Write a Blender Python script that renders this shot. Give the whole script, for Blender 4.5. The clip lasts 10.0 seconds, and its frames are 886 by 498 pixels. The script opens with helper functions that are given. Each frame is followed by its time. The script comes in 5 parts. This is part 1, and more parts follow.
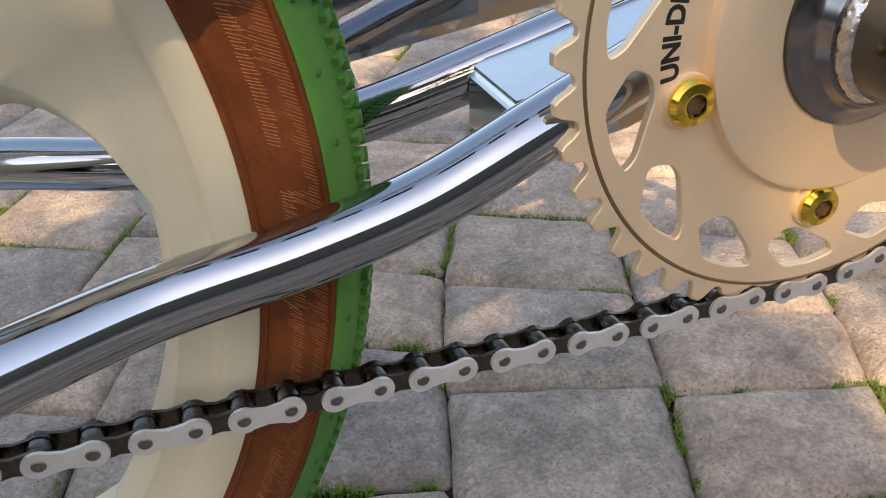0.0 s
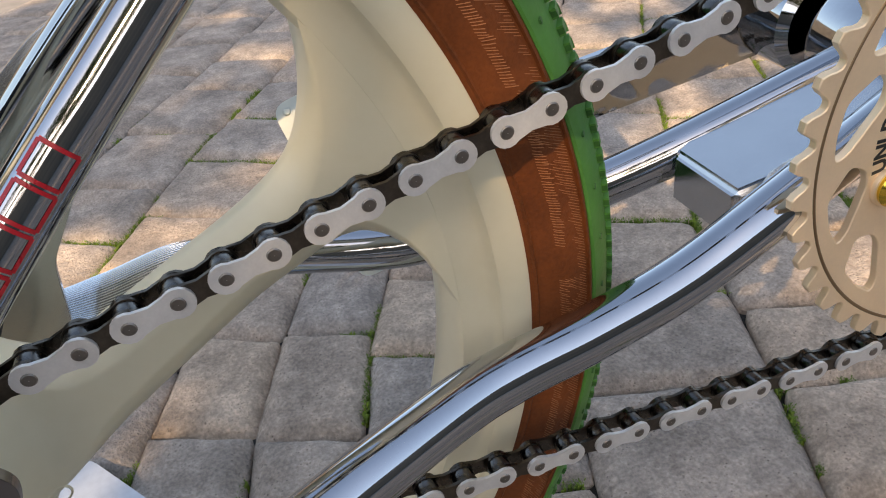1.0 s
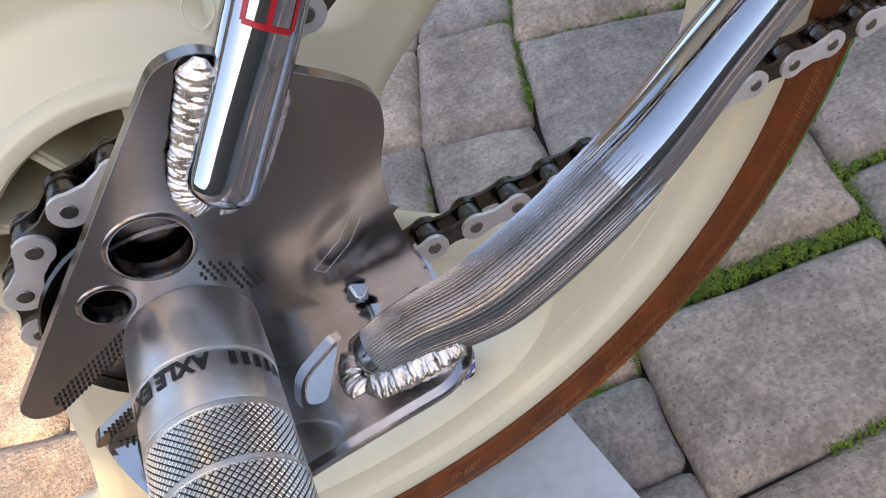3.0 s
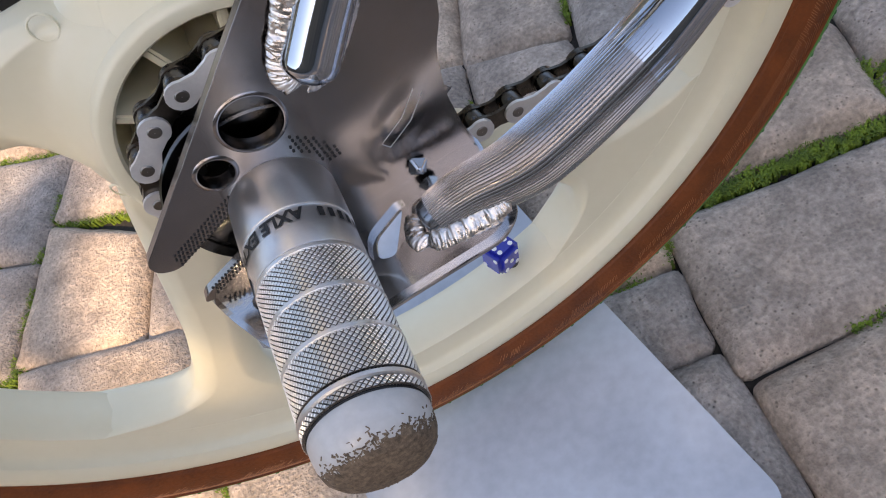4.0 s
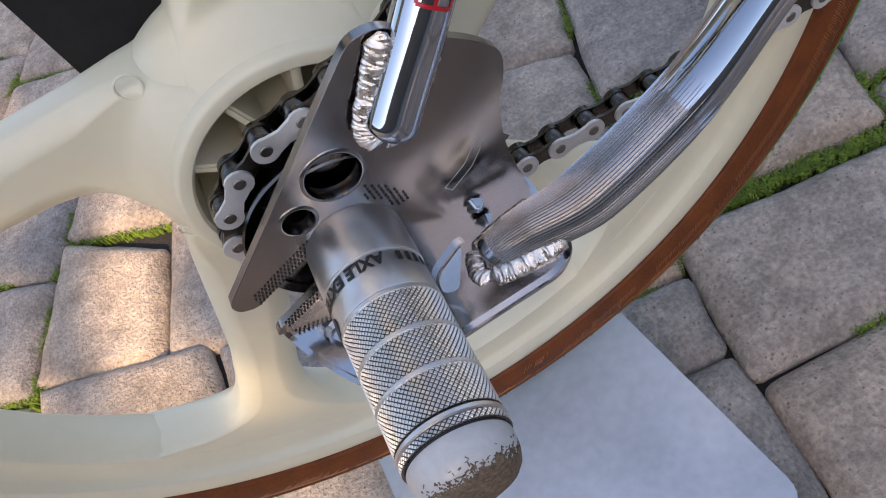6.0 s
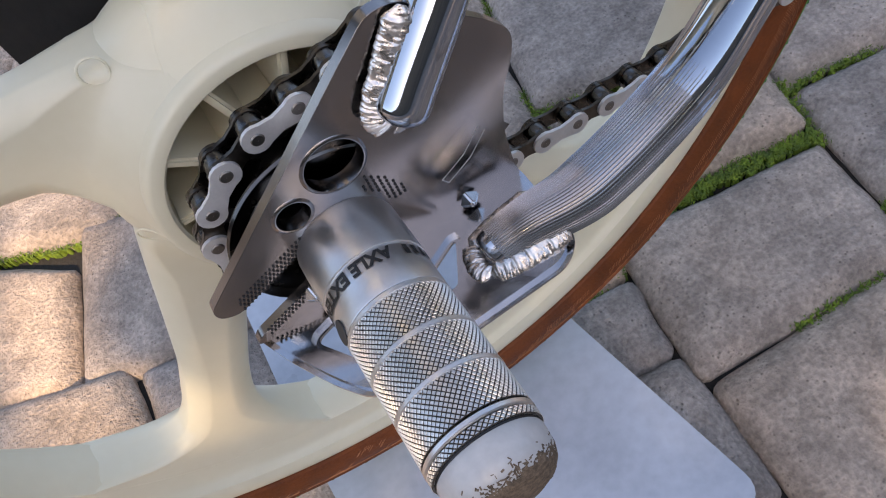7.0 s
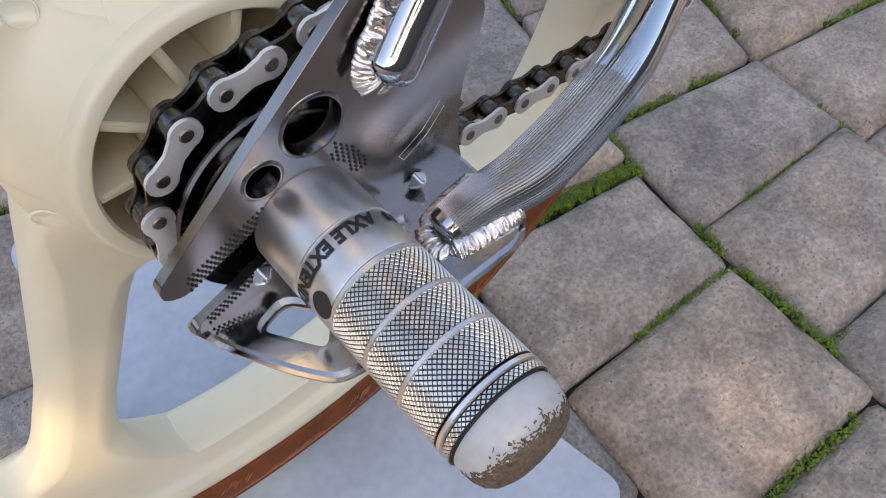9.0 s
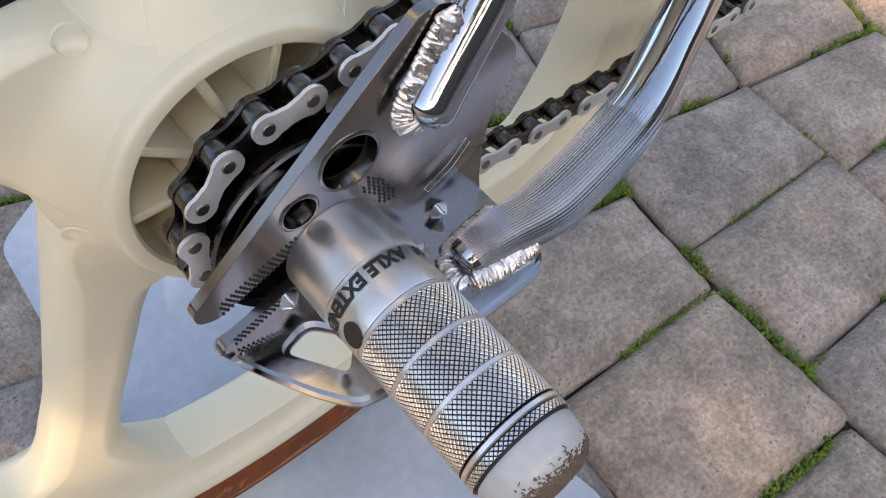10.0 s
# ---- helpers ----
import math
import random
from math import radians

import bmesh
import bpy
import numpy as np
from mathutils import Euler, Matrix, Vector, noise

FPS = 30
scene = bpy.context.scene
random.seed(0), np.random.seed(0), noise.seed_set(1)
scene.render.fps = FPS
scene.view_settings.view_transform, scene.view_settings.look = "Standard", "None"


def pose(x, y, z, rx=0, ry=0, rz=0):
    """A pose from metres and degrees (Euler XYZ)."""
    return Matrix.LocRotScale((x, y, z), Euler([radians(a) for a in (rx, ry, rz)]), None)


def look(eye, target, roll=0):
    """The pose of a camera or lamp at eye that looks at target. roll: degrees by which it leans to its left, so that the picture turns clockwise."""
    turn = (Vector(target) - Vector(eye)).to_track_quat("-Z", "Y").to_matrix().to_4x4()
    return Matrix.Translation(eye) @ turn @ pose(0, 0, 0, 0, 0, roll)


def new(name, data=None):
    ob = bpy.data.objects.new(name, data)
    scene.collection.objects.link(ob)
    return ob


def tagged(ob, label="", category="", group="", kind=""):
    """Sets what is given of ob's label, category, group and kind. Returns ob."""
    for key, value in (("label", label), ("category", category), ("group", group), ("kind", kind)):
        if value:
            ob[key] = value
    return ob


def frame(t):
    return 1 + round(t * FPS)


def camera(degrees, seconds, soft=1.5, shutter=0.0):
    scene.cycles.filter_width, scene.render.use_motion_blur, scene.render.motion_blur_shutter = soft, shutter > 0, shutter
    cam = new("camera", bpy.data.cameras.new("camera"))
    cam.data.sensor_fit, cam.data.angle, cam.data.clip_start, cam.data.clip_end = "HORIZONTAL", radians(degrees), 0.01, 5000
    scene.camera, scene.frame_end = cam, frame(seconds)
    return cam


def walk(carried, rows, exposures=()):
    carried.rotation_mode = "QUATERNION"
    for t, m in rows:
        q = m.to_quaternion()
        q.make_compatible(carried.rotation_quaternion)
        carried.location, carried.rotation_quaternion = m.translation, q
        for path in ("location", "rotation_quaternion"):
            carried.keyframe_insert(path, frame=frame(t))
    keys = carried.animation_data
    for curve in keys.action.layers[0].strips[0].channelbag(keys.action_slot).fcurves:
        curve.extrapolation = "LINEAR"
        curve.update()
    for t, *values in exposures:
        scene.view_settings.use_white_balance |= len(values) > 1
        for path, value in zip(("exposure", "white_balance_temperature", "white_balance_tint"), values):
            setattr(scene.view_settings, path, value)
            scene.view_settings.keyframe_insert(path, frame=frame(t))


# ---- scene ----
cam = camera(59.42, 10.0, soft=1.1)
PATH = [
    (0, (0.0310, 0.0229, 0.3624), (0.2932, 0.8303, -0.1662), -2.27),
    (0.5, (-0.0097, 0.0231, 0.3958), (0.2375, 0.8321, -0.1375), -4.34),
    (1, (-0.0455, 0.0258, 0.4202), (0.1889, 0.8267, -0.1308), -6.80),
    (1.5, (-0.0821, 0.0325, 0.4091), (0.1227, 0.8048, -0.1922), -9.97),
    (2, (-0.1112, 0.0354, 0.4042), (0.0501, 0.7705, -0.2544), -14.34),
    (2.5, (-0.0951, 0.0482, 0.3872), (0.0078, 0.7373, -0.3301), -20.65),
    (3, (-0.1154, 0.0509, 0.3841), (-0.0951, 0.6925, -0.3827), -28.45),
    (3.2, (-0.1185, 0.0466, 0.3819), (-0.1267, 0.6725, -0.3980), -30.94),
    (4.3, (-0.1267, 0.0156, 0.4109), (-0.2059, 0.6168, -0.3842), -37.27),
    (4.5, (-0.1246, 0.0147, 0.4142), (-0.2103, 0.6132, -0.3824), -37.86),
    (5, (-0.1117, 0.0114, 0.4120), (-0.2014, 0.6064, -0.3867), -38.64),
    (5.5, (-0.1136, 0.0194, 0.4231), (-0.1919, 0.6153, -0.3762), -38.28),
    (5.7, (-0.1228, 0.0210, 0.4287), (-0.1929, 0.6161, -0.3718), -37.77),
    (6.8, (-0.1605, 0.0444, 0.4259), (-0.1215, 0.6064, -0.4003), -30.27),
    (7, (-0.1653, 0.0416, 0.4241), (-0.0928, 0.5918, -0.4078), -27.75),
    (7.5, (-0.1732, 0.0415, 0.4246), (-0.0158, 0.5567, -0.4178), -20.82),
    (8, (-0.1890, 0.0500, 0.4168), (0.0503, 0.5319, -0.4261), -13.47),
    (8.5, (-0.2016, 0.0544, 0.4164), (0.1044, 0.5101, -0.4194), -7.24),
    (9, (-0.2167, 0.0588, 0.4152), (0.1308, 0.4904, -0.4172), -2.40),
    (9.5, (-0.2253, 0.0612, 0.4209), (0.1437, 0.4774, -0.4102), 0.89),
    (10, (-0.2243, 0.0698, 0.4265), (0.1473, 0.4775, -0.4076), 2.88),
]
walk(cam, [(t, look(eye, target, roll)) for t, eye, target, roll in PATH], ((0.0, 1.72, 8500, 13.0), (0.6, 1.58, 8550, 13.0), (1.2, 1.58, 8500, 12.0), (2.0, 1.80, 8100, 14.0), (3.0, 1.98, 8100, 16.0), (4.5, 1.71, 7700, 16.0), (7.0, 1.68, 7550, 17.0), (8.5, 1.93, 7900, 16.0), (10.0, 1.87, 8100, 15.0)))

# ---- light: a bright sky and a warm sun behind the camera, broken up by a tree ----
SUN_ELEV, SUN_AZ = 39.0, 203.0
world = bpy.data.worlds.new("world")
scene.world = world
world.use_nodes = True
wn = world.node_tree.nodes
sky = wn.new("ShaderNodeTexSky")
sky.sky_type = "NISHITA"
sky.sun_disc = False
sky.sun_elevation = radians(SUN_ELEV)
sky.sun_rotation = radians(SUN_AZ)
world.node_tree.links.new(sky.outputs[0], wn["Background"].inputs[0])
wn["Background"].inputs[1].default_value = 0.15
sun = new("sun", bpy.data.lights.new("sun", "SUN"))
sun.data.energy = 2.35
sun.data.angle = radians(0.5)
sun.data.color = (1.0, 0.81, 0.59)
SUN_DIR = Vector((math.sin(radians(SUN_AZ)) * math.cos(radians(SUN_ELEV)), math.cos(radians(SUN_AZ)) * math.cos(radians(SUN_ELEV)), math.sin(radians(SUN_ELEV))))
sun.matrix_world = look(SUN_DIR * 20, (0, 0, 0))

# ---- materials ----
def material(name, color, rough=0.5, metal=0.0, vary=0.15, scale=40.0, fine=400.0, bump=0.0, bump_scale=300.0, rough_vary=0.1, coat=0.0, tint=None, per_object=0.0, spec=0.5, sss=0.0):
    m = bpy.data.materials.new(name)
    m.use_nodes = True
    nt = m.node_tree
    n, l = nt.nodes, nt.links
    bsdf = n["Principled BSDF"]
    co = n.new("ShaderNodeTexCoord")
    big = n.new("ShaderNodeTexNoise")
    big.inputs["Scale"].default_value = scale
    big.inputs["Detail"].default_value = 5.0
    small = n.new("ShaderNodeTexNoise")
    small.inputs["Scale"].default_value = fine
    small.inputs["Detail"].default_value = 4.0
    for t in (big, small):
        l.new(co.outputs["Object"], t.inputs["Vector"])
    mixn = n.new("ShaderNodeMath")
    mixn.operation = "MULTIPLY_ADD"
    l.new(small.outputs[0], mixn.inputs[0])
    mixn.inputs[1].default_value = 0.45
    l.new(big.outputs[0], mixn.inputs[2])
    ramp = n.new("ShaderNodeValToRGB")
    c = Vector(color)
    other = Vector(tint) if tint else c * (1 + vary)
    ramp.color_ramp.elements[0].position = 0.45
    ramp.color_ramp.elements[0].color = (*(c * (1 - vary)), 1)
    ramp.color_ramp.elements[1].position = 0.98
    ramp.color_ramp.elements[1].color = (*other, 1)
    l.new(mixn.outputs[0], ramp.inputs[0])
    col = ramp.outputs[0]
    if per_object:
        info = n.new("ShaderNodeObjectInfo")
        hsv = n.new("ShaderNodeHueSaturation")
        mp = n.new("ShaderNodeMapRange")
        mp.inputs["To Min"].default_value = 1 - per_object
        mp.inputs["To Max"].default_value = 1 + per_object
        l.new(info.outputs["Random"], mp.inputs["Value"])
        l.new(mp.outputs[0], hsv.inputs["Value"])
        l.new(col, hsv.inputs["Color"])
        col = hsv.outputs[0]
    l.new(col, bsdf.inputs["Base Color"])
    bsdf.inputs["Metallic"].default_value = metal
    bsdf.inputs["Specular IOR Level"].default_value = spec
    mr = n.new("ShaderNodeMapRange")
    mr.inputs["From Min"].default_value = 0.3
    mr.inputs["From Max"].default_value = 0.7
    mr.inputs["To Min"].default_value = max(0.0, rough - rough_vary)
    mr.inputs["To Max"].default_value = min(1.0, rough + rough_vary)
    l.new(big.outputs[0], mr.inputs["Value"])
    l.new(mr.outputs[0], bsdf.inputs["Roughness"])
    if coat:
        bsdf.inputs["Coat Weight"].default_value = coat
        bsdf.inputs["Coat Roughness"].default_value = 0.1
    if sss:
        bsdf.inputs["Subsurface Weight"].default_value = sss
        bsdf.inputs["Subsurface Radius"].default_value = (0.01, 0.008, 0.005)
    if bump:
        bt = n.new("ShaderNodeTexNoise")
        bt.inputs["Scale"].default_value = bump_scale
        bt.inputs["Detail"].default_value = 6.0
        l.new(co.outputs["Object"], bt.inputs["Vector"])
        b = n.new("ShaderNodeBump")
        b.inputs["Strength"].default_value = bump
        b.inputs["Distance"].default_value = 0.002
        l.new(bt.outputs[0], b.inputs["Height"])
        l.new(b.outputs[0], bsdf.inputs["Normal"])
    return m


CHROME = material("chrome", (0.42, 0.44, 0.47), 0.06, 1.0, 0.04, 30, 500, 0.02, 60, 0.04)
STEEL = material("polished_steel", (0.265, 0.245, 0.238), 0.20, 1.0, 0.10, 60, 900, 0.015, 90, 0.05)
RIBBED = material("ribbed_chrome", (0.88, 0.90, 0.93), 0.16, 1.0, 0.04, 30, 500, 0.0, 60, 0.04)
WELD = material("weld_bead", (0.66, 0.61, 0.56), 0.28, 1.0, 0.25, 300, 1500, 0.15, 900, 0.1)
DARK_STEEL = material("dark_chrome", (0.13, 0.128, 0.13), 0.18, 1.0, 0.10, 60, 900, 0.04, 90, 0.05)
ALLOY = material("machined_alloy", (0.76, 0.75, 0.735), 0.36, 1.0, 0.06, 40, 900, 0.02, 900, 0.03)
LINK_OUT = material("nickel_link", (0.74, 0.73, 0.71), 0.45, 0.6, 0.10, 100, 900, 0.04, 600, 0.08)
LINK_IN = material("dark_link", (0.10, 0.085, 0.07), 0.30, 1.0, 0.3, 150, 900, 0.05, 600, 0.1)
ROLLER = material("oiled_roller", (0.13, 0.125, 0.12), 0.28, 1.0, 0.2, 150, 900)
PIN = material("pin_end", (0.22, 0.20, 0.18), 0.4, 1.0, 0.2, 150, 900)
NYLON = material("cream_nylon", (0.69, 0.635, 0.455), 0.36, 0.0, 0.025, 14, 200, 0.0, 40, 0.03, tint=(0.71, 0.66, 0.49), spec=0.6)
SIDEWALL = material("brown_sidewall", (0.155, 0.041, 0.0095), 0.6, 0.0, 0.35, 60, 700, 0.25, 700, 0.1, spec=0.3)
TREAD = material("green_rubber", (0.055, 0.21, 0.035), 0.55, 0.0, 0.15, 50, 500, 0.1, 500)
GOLD_SHADE = material("shaded_gold", (0.33, 0.22, 0.13), 0.5, 1.0, 0.1, 100, 900)
SATIN = material("satin_chrome", (0.60, 0.61, 0.62), 0.20, 1.0, 0.06, 40, 700, 0.03, 200, 0.05)
SHELF = material("bright_steel_shelf", (0.52, 0.52, 0.53), 0.13, 1.0, 0.08, 60, 700, 0.05, 120, 0.06)
OILED = material("oiled_disc", (0.09, 0.088, 0.085), 0.20, 1.0, 0.3, 90, 700, 0.05, 200, 0.1)
GOLD = material("champagne_anodised", (0.95, 0.73, 0.49), 0.52, 0.55, 0.05, 40, 900, 0.03, 900, 0.05)
BOLT = material("gold_bolt", (0.85, 0.58, 0.09), 0.18, 1.0, 0.08, 200, 900)
BLACK_INK = material("black_ink", (0.012, 0.012, 0.012), 0.5, 0.0, 0.1)
RED_INK = material("red_decal", (0.45, 0.012, 0.02), 0.30, 0.0, 0.08, 100, 500)
BLACK = material("black_rubber", (0.008, 0.008, 0.009), 0.75, 0.0, 0.2, 60, 500, 0.1, 300)
CAP = material("white_end_cap", (0.38, 0.38, 0.37), 0.36, 0.0, 0.1, 60, 500, 0.05, 300, tint=(0.47, 0.475, 0.47))
# the board's blotches carry faint stains and painted-in soft shadows
PLATE = material("white_board", (0.43, 0.46, 0.51), 0.36, 0.0, 0.20, 14, 160, 0.04, 200, tint=(0.51, 0.545, 0.595))
DICE = material("blue_dice", (0.01, 0.02, 0.32), 0.15, 0.0, 0.05, 80, 300, coat=0.5)
DOT = material("white_dot", (0.8, 0.8, 0.8), 0.4, 0.0, 0.03)
STONE = material("paver", (0.35, 0.298, 0.250), 0.88, 0.0, 0.28, 16, 240, 0.0, 220, 0.08, tint=(0.58, 0.500, 0.425), per_object=0.13)


def turned_lines(m, strength):
    """Fine tool marks that run round a part turned about the y axis."""
    n, l = m.node_tree.nodes, m.node_tree.links
    co = n.new("ShaderNodeTexCoord")
    mp = n.new("ShaderNodeMapping")
    mp.inputs["Scale"].default_value = (25.0, 4200.0, 25.0)
    lines = n.new("ShaderNodeTexNoise")
    lines.inputs["Scale"].default_value = 1.0
    lines.inputs["Detail"].default_value = 3.0
    b = n.new("ShaderNodeBump")
    b.inputs["Strength"].default_value = strength
    b.inputs["Distance"].default_value = 0.0003
    l.new(co.outputs["Object"], mp.inputs["Vector"])
    l.new(mp.outputs[0], lines.inputs["Vector"])
    l.new(lines.outputs[0], b.inputs["Height"])
    l.new(b.outputs[0], n["Principled BSDF"].inputs["Normal"])


turned_lines(ALLOY, 0.10)


def roughen(m, pit_scale, grain_scale, dark):
    """Adds pits, grain and dark blotches to a stone-like material."""
    nt = m.node_tree
    n, l = nt.nodes, nt.links
    bsdf = n["Principled BSDF"]
    co = n.new("ShaderNodeTexCoord")
    pits = n.new("ShaderNodeTexVoronoi")
    pits.inputs["Scale"].default_value = pit_scale
    grain = n.new("ShaderNodeTexNoise")
    grain.inputs["Scale"].default_value = grain_scale
    grain.inputs["Detail"].default_value = 9.0
    blot = n.new("ShaderNodeTexNoise")
    blot.inputs["Scale"].default_value = 55.0
    blot.inputs["Detail"].default_value = 7.0
    blot.inputs["Roughness"].default_value = 0.72
    for t in (pits, grain, blot):
        l.new(co.outputs["Object"], t.inputs["Vector"])
    dent = n.new("ShaderNodeMapRange")
    dent.inputs["From Max"].default_value = 0.30
    l.new(pits.outputs["Distance"], dent.inputs["Value"])
    rare = n.new("ShaderNodeMapRange")
    rare.inputs["From Min"].default_value = 0.46
    rare.inputs["From Max"].default_value = 0.57
    l.new(blot.outputs[0], rare.inputs["Value"])
    hole = n.new("ShaderNodeMath")
    hole.operation = "MULTIPLY_ADD"
    inv = n.new("ShaderNodeMath")
    inv.operation = "SUBTRACT"
    inv.inputs[0].default_value = 1.0
    l.new(dent.outputs[0], inv.inputs[1])
    l.new(inv.outputs[0], hole.inputs[0])
    l.new(rare.outputs[0], hole.inputs[1])
    hole.inputs[2].default_value = 0.0
    height = n.new("ShaderNodeMath")
    height.operation = "MULTIPLY_ADD"
    l.new(hole.outputs[0], height.inputs[0])
    height.inputs[1].default_value = -0.55
    l.new(grain.outputs[0], height.inputs[2])
    wave = n.new("ShaderNodeMath")
    wave.operation = "MULTIPLY_ADD"
    l.new(blot.outputs[0], wave.inputs[0])
    wave.inputs[1].default_value = 2.2
    l.new(height.outputs[0], wave.inputs[2])
    height = wave
    b = n.new("ShaderNodeBump")
    b.inputs["Strength"].default_value = 1.0
    b.inputs["Distance"].default_value = 0.0024
    l.new(height.outputs[0], b.inputs["Height"])
    l.new(b.outputs[0], bsdf.inputs["Normal"])
    mix = n.new("ShaderNodeMix")
    mix.data_type = "RGBA"
    mix.blend_type = "MULTIPLY"
    src = bsdf.inputs["Base Color"].links[0].from_socket
    ramp = n.new("ShaderNodeValToRGB")
    ramp.color_ramp.elements[0].position = 0.38
    ramp.color_ramp.elements[0].color = (dark, dark * 0.96, dark * 0.93, 1)
    ramp.color_ramp.elements[1].position = 0.58
    ramp.color_ramp.elements[1].color = (1.05, 1.0, 0.97, 1)
    l.new(blot.outputs[0], ramp.inputs[0])
    info = n.new("ShaderNodeObjectInfo")
    lean = n.new("ShaderNodeValToRGB")
    lean.color_ramp.elements[0].color = (0.90, 0.96, 1.04, 1)
    lean.color_ramp.elements[1].color = (1.08, 1.0, 0.91, 1)
    l.new(info.outputs["Random"], lean.inputs[0])
    tone = n.new("ShaderNodeMix")
    tone.data_type = "RGBA"
    tone.blend_type = "MULTIPLY"
    tone.inputs[0].default_value = 1.0
    l.new(src, tone.inputs[6])
    l.new(lean.outputs[0], tone.inputs[7])
    src = tone.outputs[2]
    mix.inputs[0].default_value = 1.0
    l.new(src, mix.inputs[6])
    l.new(ramp.outputs[0], mix.inputs[7])
    mix2 = n.new("ShaderNodeMix")
    mix2.data_type = "RGBA"
    mix2.blend_type = "MULTIPLY"
    mix2.inputs[7].default_value = (0.30, 0.28, 0.26, 1)
    speck = n.new("ShaderNodeValToRGB")
    speck.color_ramp.elements[0].position = 0.36
    speck.color_ramp.elements[0].color = (0.81, 0.805, 0.80, 1)
    speck.color_ramp.elements[1].position = 0.64
    speck.color_ramp.elements[1].color = (1.14, 1.13, 1.12, 1)
    l.new(grain.outputs[0], speck.inputs[0])
    mix3 = n.new("ShaderNodeMix")
    mix3.data_type = "RGBA"
    mix3.blend_type = "MULTIPLY"
    mix3.inputs[0].default_value = 1.0
    l.new(mix.outputs[2], mix3.inputs[6])
    l.new(speck.outputs[0], mix3.inputs[7])
    l.new(hole.outputs[0], mix2.inputs[0])
    l.new(mix3.outputs[2], mix2.inputs[6])
    l.new(mix2.outputs[2], bsdf.inputs["Base Color"])


roughen(STONE, 300.0, 380.0, 0.70)
SOIL = material("joint_soil", (0.020, 0.017, 0.014), 0.95, 0.0, 0.4, 60, 500, 0.8, 300)
MOSS = material("moss", (0.045, 0.10, 0.008), 0.8, 0.0, 0.5, 120, 900, 0.0, 500, tint=(0.19, 0.28, 0.022))
PEDAL = material("white_plastic", (0.60, 0.64, 0.58), 0.4, 0.0, 0.06, 40, 300)
TREAD_SHADE = material("shaded_green_rubber", (0.025, 0.12, 0.02), 0.6, 0.0, 0.2, 50, 500)
HATCH = material("pale_brown_rubber", (0.38, 0.155, 0.06), 0.6, 0.0, 0.25, 80, 700)
KNURL = material("knurled_alloy", (0.74, 0.725, 0.695), 0.32, 1.0, 0.10, 120, 1500, 0.0, 900, 0.05)
# for knurl grooves: a dark grime colour that also carries their shade
GRIME_SHADE = material("grimy_groove_shade", (0.15, 0.132, 0.116), 0.5, 0.6, 0.3, 300, 1500)
MUD = material("dry_mud", (0.075, 0.050, 0.032), 0.95, 0.0, 0.5, 900, 3000, tint=(0.19, 0.14, 0.095))
FAR_PAVING = material("far_paving", (0.26, 0.24, 0.22), 0.9, 0.0, 0.3, 6, 40)
ADDED_FENCE = material("added_brown_fence", (0.12, 0.10, 0.082), 0.8, 0.0, 0.4, 3, 30, 0.3, 20)

# ---- mesh helpers ----
def mesh_object(name, bm, mats, smooth=True, sharp=35.0):
    me = bpy.data.meshes.new(name)
    bmesh.ops.recalc_face_normals(bm, faces=bm.faces)
    bm.to_mesh(me)
    bm.free()
    for m in (mats if isinstance(mats, (list, tuple)) else [mats]):
        me.materials.append(m)
    if smooth:
        me.shade_smooth()
        me.set_sharp_from_angle(angle=radians(sharp))
    return new(name, me)


def part(name, bm, mats, parent, label="", smooth=True, sharp=35.0):
    ob = mesh_object(name, bm, mats, smooth, sharp)
    ob.parent = parent
    ob.matrix_parent_inverse = BASE_INV.get(parent.name, Matrix())
    if label:
        tagged(ob, label)
    return ob


BASE_INV = {}


def holder(name, at, parent=None):
    """An empty at a place; its parts are built in world coordinates."""
    ob = new(name)
    ob.empty_display_size = 0.02
    if parent is None:
        ob.location = at
        BASE_INV[ob.name] = Matrix.Translation(Vector(at)).inverted()
    else:
        ob.parent = parent
        ob.matrix_parent_inverse = BASE_INV[parent.name]
        BASE_INV[ob.name] = Matrix()
    return ob


def lathe(bm, profile, centre, axis="Y", steps=64, arc=(0.0, 360.0), close=False, mat=0):
    """Turns (radius, along) round an axis through centre."""
    a0, a1 = radians(arc[0]), radians(arc[1])
    full = abs(arc[1] - arc[0] - 360) < 1e-6
    count = steps if full else steps + 1
    rings = []
    for i in range(count):
        a = a0 + (a1 - a0) * i / steps
        ring = []
        for r, s in profile:
            if axis == "Y":
                co = (centre[0] + r * math.cos(a), centre[1] + s, centre[2] + r * math.sin(a))
            elif axis == "Z":
                co = (centre[0] + r * math.cos(a), centre[1] + r * math.sin(a), centre[2] + s)
            else:
                co = (centre[0] + s, centre[1] + r * math.cos(a), centre[2] + r * math.sin(a))
            ring.append(bm.verts.new(co))
        rings.append(ring)
    k = len(profile)
    for i in range(count if full else count - 1):
        p, q = rings[i], rings[(i + 1) % count]
        for j in range(k if close else k - 1):
            f = bm.faces.new((p[j], p[(j + 1) % k], q[(j + 1) % k], q[j]))
            f.material_index = mat
    return rings


